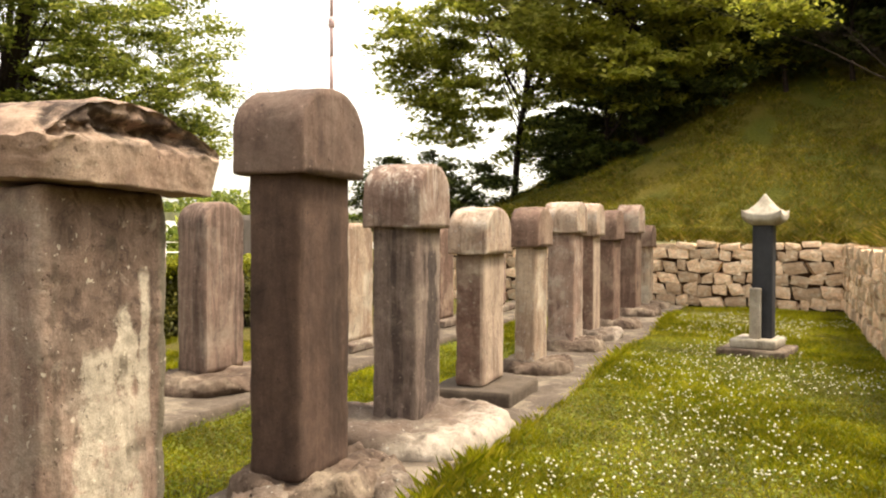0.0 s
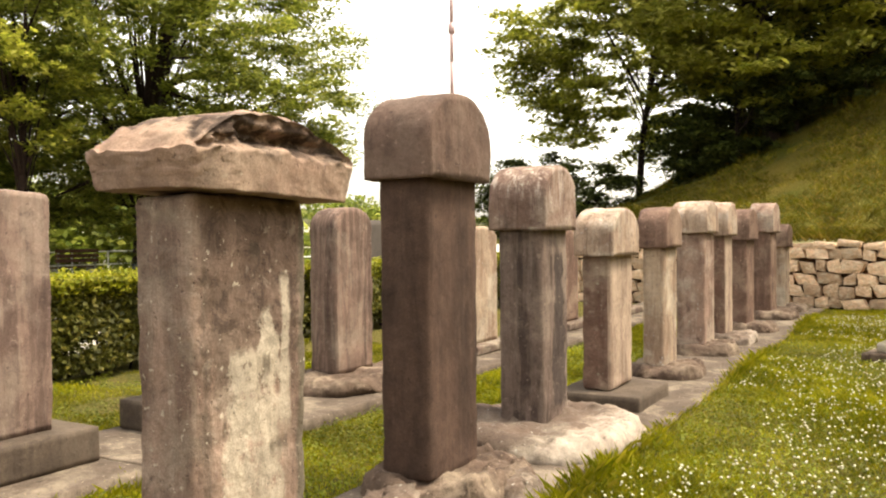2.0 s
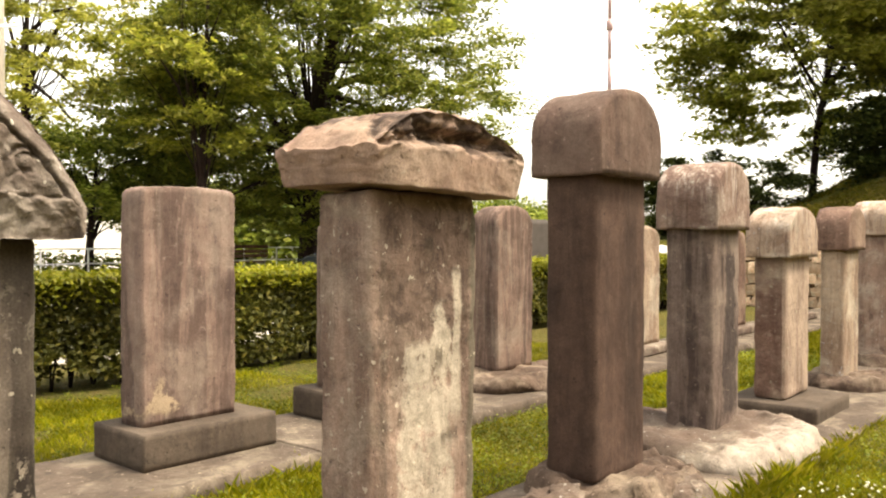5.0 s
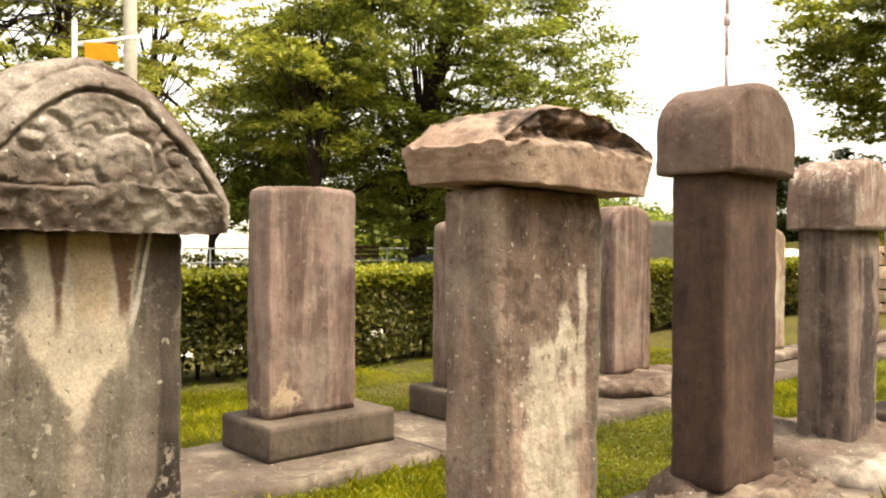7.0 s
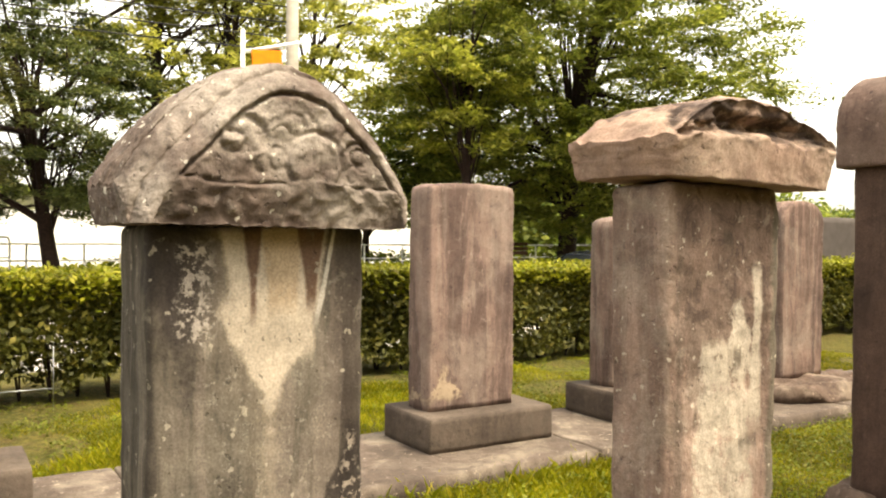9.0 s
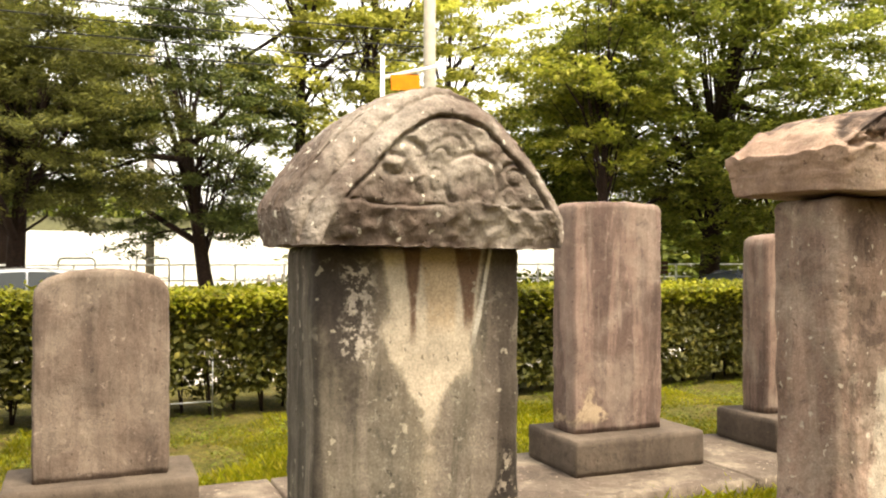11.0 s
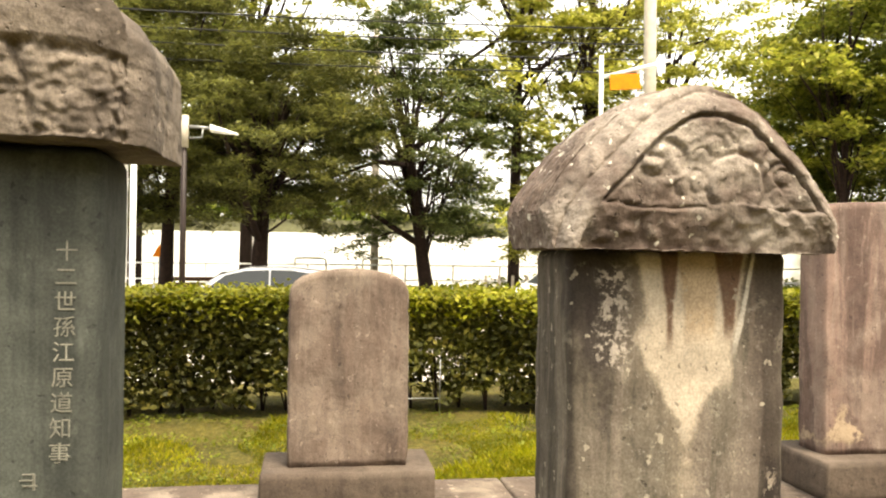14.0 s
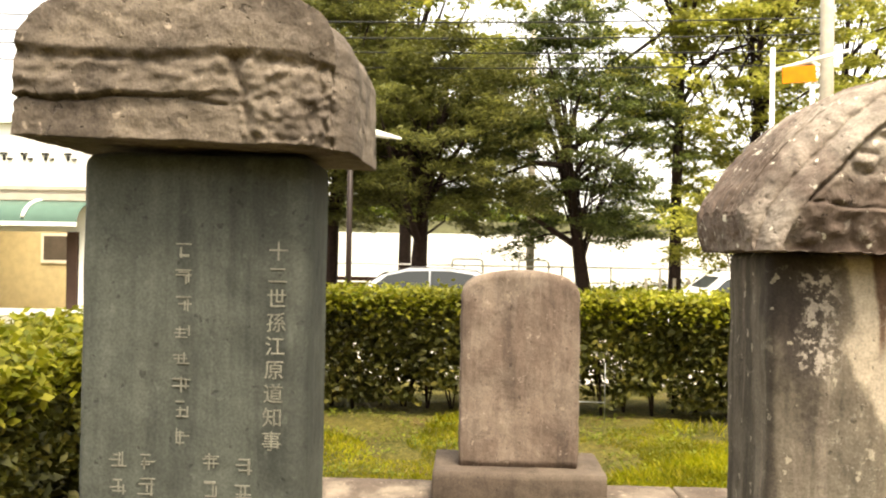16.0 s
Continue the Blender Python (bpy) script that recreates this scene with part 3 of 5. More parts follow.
# road behind the hedge, embankment beyond
road = tagged(new("road", boxes("road", [(-26, -60, -0.5, -10.6, 90, -0.34)], M["road"])), "pale concrete road beyond the hedge", "road", kind="structure")
levee = tagged(new("embankment_wall", boxes("embankment_wall", [(-50, -120, -0.6, -46, 140, 2.55)], M["white_wall"])), "long pale concrete embankment wall across the road", "wall", kind="structure")
tagged(new("embankment_grass", boxes("embankment_grass", [(-70, -120, 2.0, -47, 140, 3.3)], M["bank"])), "grassy top of the embankment", "ground", kind="structure")

# concrete strips that carry the two rows
def strip(name, x0, x1, y0, y1, h, label, seed):
    segs = []
    t = thing(name, pose((x0 + x1) / 2, 0, 0), label, "kerb", kind="structure")
    y, i = y0, 0
    while y < y1 - 0.2:
        L = min(2.6, y1 - y)
        me = block("slab", x1 - x0, L - 0.012, h + 0.12, M["concrete"], 0.012, 0.005, 0.2, seed + i, 0.09)
        part("slab", me, t, at=pose(0, y + L / 2, -0.12))
        y += L
        i += 1
    return t


strip("strip_front", -1.72, -0.62, -4.6, 15.0, 0.035, "worn concrete strip under the front row of steles", 3)
strip("strip_back", -3.95, -2.87, -4.2, 14.5, 0.1, "raised stained concrete strip under the back row", 23)


# ---- steles ----
def stele(x_front, y0, y1, z0, z1, d, mat, label, seed, cap=None, base=None, group="steles", top=None, taper=0.0, lean=(0, 0), res=0.05, amp=0.008, r=0.03):
    """cap: (overhang, height, spring, material, power). base: function(thing). top: (spring below crown, power) for an arched slab."""
    w = y1 - y0
    t = thing("memorial_stele", pose(x_front - d / 2, (y0 + y1) / 2, z0, lean[0], lean[1], 0), label, "stele", group)
    h = z1 - z0
    if top:
        part("shaft", arch_block("shaft", d, w, h, h - top[0], M[mat], amp, 0.15, seed, top[1], res), t)
    else:
        part("shaft", block("shaft", d, w, h + (0.02 if cap else 0), M[mat], r, amp, 0.15, seed, res, taper, chip=0.02), t)
    if cap:
        over, ch, spring, cm, power = cap
        part("cap", arch_block("cap", d + 2 * over, w + 2 * over, ch, spring, M[cm], 0.007, 0.12, seed + 5, power, 0.04), t, at=pose(0, 0, h))
    if base:
        base(t)
    return t


def plinth(w, d, h, mat="plinth", seed=1, dx=0.0, dy=0.0):
    def make(t):
        part("plinth", block("plinth", d, w, h, M[mat], 0.012, 0.004, 0.2, seed, 0.05), t, at=pose(dx, dy, -h))
    return make


def boulder(rx, ry, rz, mat, seed, dx=0.0, dy=0.0, dz=-0.08, amp=0.05, extra=()):
    def make(t):
        part("base_stone", lump("base_stone", rx, ry, rz, M[mat], amp, 0.22, seed, 0.6, 32), t, at=pose(dx, dy, dz))
        for ex, ey, er, em in extra:
            part("base_stone", lump("base_stone", er, er * 1.1, er * 0.7, M[em], er * 0.25, 0.1, seed + 3, 0.8, 12), t, at=pose(ex, ey, dz))
    return make


# front row, from the far end of the walk's start
stele(-1.2, 1.37, 1.92, 0.13, 1.735, 0.31, "dark", "tall dark brown granite stele with a round-topped cap", 2,
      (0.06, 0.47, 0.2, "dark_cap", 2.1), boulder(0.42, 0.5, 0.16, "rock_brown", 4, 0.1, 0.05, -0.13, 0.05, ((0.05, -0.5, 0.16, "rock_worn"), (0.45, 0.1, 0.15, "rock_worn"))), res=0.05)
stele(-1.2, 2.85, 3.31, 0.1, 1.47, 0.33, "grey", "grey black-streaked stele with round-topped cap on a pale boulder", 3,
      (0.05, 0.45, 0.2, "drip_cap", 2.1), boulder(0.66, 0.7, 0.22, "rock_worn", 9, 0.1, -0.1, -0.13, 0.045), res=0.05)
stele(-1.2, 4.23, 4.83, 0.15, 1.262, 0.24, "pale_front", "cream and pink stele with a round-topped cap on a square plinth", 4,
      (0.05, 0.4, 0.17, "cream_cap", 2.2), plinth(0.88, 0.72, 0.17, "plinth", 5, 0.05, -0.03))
stele(-1.2, 5.83, 6.34, 0.09, 1.305, 0.21, "cream", "cream stele with a pitted dark round cap", 5,
      (0.045, 0.41, 0.17, "brown", 2.2), boulder(0.36, 0.43, 0.16, "rock_brown", 12, 0.08, 0, -0.1, 0.04))
stele(-1.2, 7.58, 8.1, 0.1, 1.453, 0.33, "pinkish", "pinkish stele with a pale round-topped cap", 6,
      (0.045, 0.38, 0.17, "cream_cap", 2.2), boulder(0.42, 0.42, 0.17, "rock_brown", 14, 0.08, 0, -0.1, 0.04))
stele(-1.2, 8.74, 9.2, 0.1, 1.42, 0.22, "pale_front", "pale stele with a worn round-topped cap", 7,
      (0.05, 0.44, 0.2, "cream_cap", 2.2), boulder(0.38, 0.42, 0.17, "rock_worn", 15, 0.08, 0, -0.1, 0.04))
stele(-1.2, 10.19, 10.8, 0.09, 1.354, 0.25, "brown", "brown stele with a round-topped cap", 8,
      (0.05, 0.46, 0.2, "brown", 2.2), boulder(0.42, 0.44, 0.17, "rock_brown", 16, 0.08, 0, -0.1, 0.04))
stele(-1.2, 12.3, 12.95, 0.1, 1.47, 0.28, "brown", "tall brown stele with a round-topped cap", 9,
      (0.05, 0.5, 0.2, "pinkish", 2.2), boulder(0.46, 0.52, 0.17, "rock_brown", 17, 0.08, 0, -0.1, 0.04))
stele(-1.2, 13.9, 14.5, 0.08, 1.21, 0.2, "cream", "small cream stele with a dark round cap by the stone wall", 10,
      (0.05, 0.42, 0.18, "brown", 2.2), boulder(0.38, 0.44, 0.17, "rock_brown", 18, 0.08, 0, -0.1, 0.04))

# the stele with the broken, slanting roof stone
def broken_cap():
    d, w, h = 0.54, 0.89, 0.32
    verts, faces = lattice(26, 80, 34)
    out = []
    for a, b, c in verts:
        x, y, v = squeeze(a) * d / 2, squeeze(b) * w / 2, (c + 1) / 2
        eave = 0.15 - 0.018 * max(0.0, -y / (w / 2)) ** 1.5 + 0.012 * noise.noise(Vector((y * 6, x * 6, 2)))
        crown = max(0.0, 1 - (abs(y - 0.02) / (w / 2)) ** 2.0) ** 0.85
        roof = eave + (h - eave) * crown * (1 - 0.12 * max(0, x / (d / 2)) ** 2)
        z = v * roof
        if a > 0.999 and z > eave:
            # above the plain lower edge the front leans back, with a long hollow broken out of it
            up = z - eave
            x -= 0.28 * up + 0.024 * min(1, up / 0.02)
            calm = min(1.0, max(0.0, roof - z) / 0.035)
            x -= calm * 0.085 * math.exp(-((y - 0.06) / 0.24) ** 4 - ((z - 0.21) / 0.032) ** 4)
            rag = 1.5 if y < -0.12 else 1.0 if y > 0.3 else 0.7
            x -= calm * 0.018 * (((z - eave) * 38 + 0.6 * noise.noise(Vector((y * 8, 0, 3)))) % 1.0)   # broken layers
            x += calm * rag * (0.04 * noise.noise(Vector((y * 13, z * 16, 5))) + 0.014 * noise.noise(Vector((y * 34, z * 34, 1))))
        elif v > 0.9:
            x -= max(0, x / (d / 2)) ** 3 * 0.35 * max(0, z - eave)
            z += 0.006 * noise.noise(Vector((x * 14, y * 14, 5))) + (0.02 * noise.noise(Vector((x * 17, y * 17, 3))) if abs(y) > 0.28 else 0)
        s = 1 - 0.08 * (1 - v)
        y *= 1 - 0.07 * max(0.0, z / h - 0.25) ** 2
        rc = 0.24
        ox, oy = x - (d / 2 - rc), -y - (w / 2 - rc)
        if ox > 0 and oy > 0:      # the worn corner
            q = max(ox, oy) / math.hypot(ox, oy)
            x, y = d / 2 - rc + ox * q, -(w / 2 - rc + oy * q)
        p = rough_up((x * s, y * s, z), 0.012 if v > 0.5 else 0.006, 0.09, 31)
        out.append(p)
    return mesh_data("cap", out, faces, M["split_cap"])


t = stele(-1.15, -0.3, 0.34, 0.0, 1.585, 0.3, "split", "weathered stele with pale scar under a broken slanting cap", 11, None,
          plinth(0.9, 0.6, 0.1, "plinth", 6), res=0.028, amp=0.012, r=0.045, taper=0.06)
part("cap", broken_cap(), t, "broken pale brown roof stone", pose(0.01, 0.015, 1.585, -2.0, 0, 0))


# the stele with the carved gable cap
def carving(y, z, arch, slope):
    """Rolls along the arch, a flat field cut with a disc, scrolls and petals, and a rough plain band below."""
    low = 0.112 - 0.05 * max(0.0, -y - 0.2) + 0.006 * math.sin(y * 17)
    deep = max(0.0, (arch - z) * slope)
    x = 0.003 * noise.noise(Vector((y * 14, z * 14, 3)))
    wide = 0.058 + 0.055 * max(0.0, min(1.0, (0.12 - y) / 0.3))
    back = max(0.0, 1 - deep / wide)
    if deep < wide:         # up to three rolls, each set back behind the one below
        ridge = abs(math.sin((wide - deep) / 0.055 * math.pi + 0.25 * noise.noise(Vector((y * 9, 1, 2)))))
        return x - wide * back + 0.02 * ridge ** 0.6 - 0.006
    if z < low:
        return x + 0.005 - 0.3 * (low - z) + 0.009 * noise.noise(Vector((y * 30, z * 30, 3))) - 0.016 * math.exp(-((z - low) / 0.006) ** 2) * (1 if abs(y - 0.09) > 0.08 else 0)
    x -= 0.016 * math.exp(-((deep - wide - 0.004) / 0.007) ** 2) + 0.004
    wob = noise.noise_vector(Vector((y * 12, z * 12, 1.7))) * 0.004
    y, z = y + wob.x, z + wob.y
    x += 0.005 * noise.noise(Vector((y * 26, z * 26, 8)))
    q = math.hypot(y - 0.09, z - 0.165) / 0.076
    x += 0.003 * (1 if q < 0.97 else 0) - 0.01 * math.exp(-((q - 1.04) / 0.09) ** 2)
    x += 0.006 * math.exp(-((y - 0.09) / 0.006) ** 2) * (1 if abs(z - 0.17) < 0.03 else 0)
    for cy, cz, rr, kind in CARVED:
        q = math.hypot(y - cy, z - cz) / rr
        if q > 2:
            continue
        if kind == 0:       # cut ring round a boss
            x += 0.003 * math.exp(-(q / 0.5) ** 2) - 0.009 * math.exp(-((q - 0.95) / 0.2) ** 2)
        elif kind == 1:     # petal
            x -= 0.0075 * math.exp(-((q - 1.1) / 0.22) ** 2) * (0.4 + 0.6 * max(0.0, math.sin(math.atan2(z - cz, y - cy) + cy * 30)))
        elif z > cz:        # arc over a motif
            x += 0.004 * math.exp(-((q - 0.9) / 0.16) ** 2) - 0.009 * math.exp(-((q - 0.66) / 0.14) ** 2)
    return x


# rings, petals and arcs cut into the field: across, up, radius, kind
CARVED = ((-0.13, 0.205, 0.03, 0), (-0.07, 0.205, 0.02, 1), (-0.09, 0.225, 0.062, 2), (-0.2, 0.2, 0.026, 1), (0.035, 0.262, 0.024, 1), (0.065, 0.275, 0.016, 1),
          (0.125, 0.268, 0.026, 1), (0.21, 0.195, 0.045, 2), (0.215, 0.185, 0.022, 0), (0.19, 0.235, 0.02, 1), (-0.01, 0.17, 0.024, 1), (0.2, 0.14, 0.02, 1), (0.0, 0.23, 0.02, 1), (-0.05, 0.155, 0.018, 1))


def carved_cap():
    w, d, h = 0.78, 0.54, 0.437
    verts, faces = lattice(92, 190, 100)
    out = []
    grooves = (0.226, 0.18, 0.132, 0.08, 0.02, -0.06, -0.15)
    for a, b, c in verts:
        s = math.sin(b * math.pi / 2)
        v = (c + 1) / 2
        side = 0.1
        arch = side + (h - side) * max(0.0, 1 - abs(s) ** 1.75) ** 0.85
        x, y, z = a * d / 2, s * w / 2, v * arch
        y *= 1 - 0.05 * (1 - min(1, z / 0.09)) if z < 0.09 else 1
        lean = max(0.0, (a - 0.3) / 0.7)
        z *= 1 - 0.03 * lean * v
        y *= 1 - (0.03 * lean if y < 0 else 0.02 * lean)
        back = max(0.0, -a - 0.55) / 0.45
        z *= 1 - 0.07 * back ** 2 * v
        y *= 1 - 0.09 * back ** 3
        cut = 0.0
        gx = x + 0.01 * math.sin(y * 8 + 1) + 0.008 * noise.noise(Vector((y * 9, x * 3, 4)))
        for g in grooves:   # rolls run over the top, one behind the other
            cut += math.exp(-((gx - g) / 0.0095) ** 2)
        cut *= 0.8 + 0.5 * noise.noise(Vector((y * 7, x * 20, 2)))
        if abs(b) > 0.999:
            y -= math.copysign(0.014 * cut * v + 0.01 * noise.noise(Vector((x * 9, z * 14, 5))), y)
        if v > 0.999:
            z -= 0.02 * cut
            y -= math.copysign(0.016 * cut * abs(s), y)
        if a > 0.999:
            x += carving(y, z, arch * 0.97, 1 - 0.45 * abs(s))
        else:               # the top and the ends run forward only as far as the set-back front edge
            wide = 0.058 + 0.055 * max(0.0, min(1.0, (0.12 - y) / 0.3))
            edge = max(0.0, 1 - max(0.0, (arch * 0.97 - z) * (1 - 0.45 * abs(s))) / wide)
            x -= (wide * edge + 0.006) * max(0.0, (a + 0.3) / 1.3) ** 2
        out.append(rough_up(rough_up((x, y, z), 0.005, 0.07, 41), 0.003, 0.025, 42))
    return mesh_data("cap", out, faces, M["carved"])


t = stele(-1.2, -2.03, -1.44, 0.0, 1.41, 0.34, "fork", "grey stele with a cream forked stain under a carved cap", 12, None,
          plinth(0.95, 0.6, 0.1, "plinth", 7), res=0.03, amp=0.006, r=0.03)
part("cap", carved_cap(), t, "carved gable cap with scrolls, lichen-spotted", pose(-0.01, 0.012, 1.405, -0.6, 0, 0))


# the inscribed stele with the cracked cap
def cracked_cap():
    w, d, h = 0.735, 0.5, 0.335
    verts, faces = lattice(24, 150, 76)
    out = []
    for a, b, c in verts:
        s = math.sin(b * math.pi / 2)
        v = (c + 1) / 2
        arch = 0.2 + (h - 0.2) * max(0.0, 1 - abs(s) ** 3.4) ** 0.55
        x, y, z = a * d / 2, s * w / 2, v * arch
        y *= 1 - 0.05 * (z / h) ** 2
        if a > 0.999:
            # a shallow ledge, a crack below it, a smooth flaked foot and a crumbling far end
            step = 0.19 + 0.008 * math.sin(y * 9) - 0.06 * max(0, y - 0.12)
            over = min(1.0, max(0.0, (z - step) / 0.016 + 0.5))
            x += 0.009 * over - 0.005 * math.exp(-((z - step + 0.012) / 0.009) ** 2)
            brk = 0.135 + 0.25 * (z - 0.04) * -1 + 0.012 * noise.noise(Vector((z * 40, 1, 4)))
            line = 0.082 + 0.06 * (y + 0.3) + 0.008 * noise.noise(Vector((y * 16, 0, 4))) + 0.003 * noise.noise(Vector((y * 60, 0, 4)))
            if y < brk:
                foot = min(1.0, max(0.0, (line - z) / 0.008 + 0.5))
                x -= 0.012 * foot
                fade = max(0.0, 1 - max(0.0, y - 0.03) / 0.06)
                x -= 0.022 * fade * math.exp(-((z - line) / (0.0022 + 0.003 * max(0.0, -y))) ** 2)
                second = 0.092 - 0.12 * (y - 0.02) + 0.004 * noise.noise(Vector((y * 50, 3, 4)))
                if 0.02 < y < 0.1:
                    x -= 0.014 * math.exp(-((z - second) / 0.003) ** 2)
                x += 0.004 * noise.noise(Vector((y * 12, z * 25, 9))) * (1 - over)
            elif over < 0.5:
                dip = math.exp(-((y - brk - 0.015) / 0.012) ** 2)
                x -= 0.02 * dip
                x += 0.008 * noise.noise(Vector((y * 24, z * 24, 9))) + 0.009 * noise.noise(Vector((y * 55, z * 55, 2)))
            if y < brk and line < z < step:
                x += 0.007 * noise.noise(Vector((y * 30, z * 46, 6)))
        rc = 0.13
        ox, oy = x - (d / 2 - rc), y - (w / 2 - rc)
        if ox > 0 and oy > 0:      # worn corner
            q = max(ox, oy) / math.hypot(ox, oy)
            x, y = d / 2 - rc + ox * q, w / 2 - rc + oy * q
        out.append(rough_up(rough_up((x, y, z), 0.0035, 0.1, 51), 0.0025, 0.03, 52))
    return mesh_data("cap", out, faces, M["hcap"])


t = stele(-1.05, -3.645, -3.115, 0.0, 1.61, 0.27, "inscribed", "smooth grey inscribed stele under a cracked rounded cap", 13, None,
          plinth(0.85, 0.6, 0.1, "plinth", 8), res=0.05, amp=0.0025, r=0.035)
part("cap", cracked_cap(), t, "cracked rounded cap with flaked front", pose(0.0, 0.0, 1.62, -1.7, 0, 0))


def letters(parent, x, y, z, text, size, pitch):
    for i, ch in enumerate(text):
        cu = bpy.data.curves.new("character", "FONT")
        cu.body, cu.size, cu.align_x, cu.align_y, cu.extrude = ch, size, "CENTER", "CENTER", 0.0012
        tmp = new("character", cu)
        me = bpy.data.meshes.new_from_object(tmp.evaluated_get(bpy.context.evaluated_depsgraph_get()))
        bpy.data.objects.remove(tmp)
        me.materials.clear()
        me.materials.append(M["letter"])
        part("character", me, parent, at=pose(x, y - 0.0011 * i, z - i * pitch, 90, 0, 90))


def worn_columns(parent, x, columns, size, pitch):
    """Columns of cut marks too worn to read, as short bars."""
    rng = random.Random(4)
    bars = []
    for y, z, n in columns:
        for i in range(n):
            cz = z - i * pitch
            for _ in range(3):
                zz, w0, w1 = cz + rng.uniform(-0.4, 0.4) * size, rng.uniform(0.2, 0.45) * size, rng.uniform(0.15, 0.45) * size
                bars.append((x - 0.003, y - w0, zz, x + 0.0012, y + w1, zz + 0.0028))
            for _ in range(2):
                yy = y + rng.uniform(-0.3, 0.3) * size
                bars.append((x - 0.003, yy, cz - rng.uniform(0.2, 0.45) * size, x + 0.0013, yy + 0.003, cz + rng.uniform(0.1, 0.45) * size))
    tagged(part("worn_inscription", boxes("worn_inscription", bars, M["letter"]), parent, "worn columns of cut characters"), kind="stuff")


letters(t, 0.1355, 0.197, 1.383, "十二世孫江原道知事", 0.047, 0.0537)
worn_columns(t, 0.1355, ((-0.02, 1.383, 8), (-0.096, 0.905, 6), (-0.162, 0.905, 6), (0.05, 0.905, 6), (0.126, 0.9, 6)), 0.046, 0.06)

# back row
G2 = "steles of the back row"
stele(-3.44, -2.8, -2.19, 0.31, 1.31, 0.2, "slab_plain", "plain grey round-shouldered stele on a square plinth", 21, None, plinth(0.87, 0.48, 0.21, "plinth", 9, -0.02, 0.0), G2, (0.13, 2.4), res=0.04)
stele(-3.43, 0.115, 0.755, 0.31, 1.715, 0.26, "slab", "grey streaked slab stele with rounded corners on a square plinth", 22, None, plinth(0.92, 0.57, 0.21, "plinth", 10, 0.02, 0.045), G2, (0.1, 5.0), res=0.04)
stele(-3.5, 1.68, 2.3, 0.31, 1.54, 0.24, "slab_red", "reddish grey slab stele on a square plinth", 23, None, plinth(0.9, 0.57, 0.21, "plinth", 11, 0.03, 0.03), G2, (0.1, 3.5))
stele(-3.45, 3.53, 4.08, 0.22, 1.71, 0.3, "slab_red", "arched grey stele on a rough flat boulder", 24, None, boulder(0.5, 0.7, 0.15, "rock_brown", 20, 0.1, 0, -0.14, 0.04), G2, (0.2, 2.2))
stele(-3.45, 6.0, 6.7, 0.2, 1.56, 0.28, "cream", "pale cream arched stele on a stone slab", 25, None, plinth(0.95, 0.6, 0.1, "rock", 12), G2, (0.18, 2.2))
stele(-3.45, 8.85, 9.4, 0.2, 1.53, 0.28, "brown", "brown arched stele on a stone slab", 26, None, plinth(0.95, 0.6, 0.1, "rock", 13), G2, (0.18, 2.2))
stele(-3.45, 11.4, 12.0, 0.2, 1.5, 0.28, "pinkish", "pinkish arched stele on a stone slab", 27, None, plinth(0.95, 0.6, 0.1, "rock", 14), G2, (0.18, 2.2))


# ---- the slim black monument with the roof-shaped capstone, on the lawn ----
def monument():
    t = thing("roofed_monument", pose(0.86, 8.35, 0, 0, 0, -12), "black stone pillar with white roof-shaped capstone on stepped base", "monument")
    part("lower_step", block("lower_step", 0.78, 0.78, 0.1, M["rock_brown"], 0.015, 0.004, 0.1, 3, 0.06), t)
    part("upper_step", block("upper_step", 0.52, 0.58, 0.11, M["whitestone"], 0.02, 0.004, 0.1, 4, 0.05), t, at=pose(0, 0, 0.1))
    part("pillar", block("pillar", 0.23, 0.22, 1.36, M["basalt"], 0.012, 0.001, 0.1, 5, 0.06), t, at=pose(0.05, 0.06, 0.2))
    part("side_post", block("side_post", 0.12, 0.12, 0.62, M["whitestone"], 0.012, 0.002, 0.1, 6, 0.05), t, "short white stone post", pose(0.0, -0.12, 0.19))
    verts, faces = lattice(14, 14, 10)
    out = []
    for a, b, c in verts:
        v = (c + 1) / 2
        e = max(abs(a), abs(b))
        corner = (abs(a) * abs(b)) ** 3
        spread = 0.225 * (0.62 + 0.38 * math.sin(min(1.0, v * 1.6) * math.pi / 2)) if v < 0.999 else 0.225
        hgt = 0.12 + (0.25 * (1 - e) ** 1.15 if e > 0.2 else 0.25 * 0.8 ** 1.15 + 0.07 * math.cos(e / 0.2 * math.pi / 2)) + 0.07 * corner
        z = v * hgt + 0.02 * corner * (1 - v)
        out.append(rough_up((a * spread, b * spread, z), 0.003, 0.1, 7))
    part("capstone", mesh_data("capstone", out, faces, M["whitestone"]), t, "white roof-shaped capstone with upturned eaves", pose(0.06, 0.06, 1.55))


monument()


# ---- retaining walls of squared rubble ----
def wall_stone(seed):
    rng = random.Random(seed)
    verts, faces = lattice(3, 3, 3)
    tilt = [rng.uniform(-0.16, 0.16) for _ in range(4)]
    out = []
    for a, b, c in verts:
        p = rounded((a * 0.5, b * 0.5, c * 0.5), (0.5, 0.5, 0.5), 0.07)
        p.x += tilt[0] * c + tilt[2] * b * 0.5
        p.z += tilt[1] * a + tilt[3] * a * c
        p.y -= 0.05 * (1 - abs(a)) * (1 - abs(c))
        out.append(rough_up(p, 0.05, 0.4, seed))
    return mesh_data("wall_stone", out, faces, M["walling"], False)


STONES = [wall_stone(60 + i) for i in range(10)]


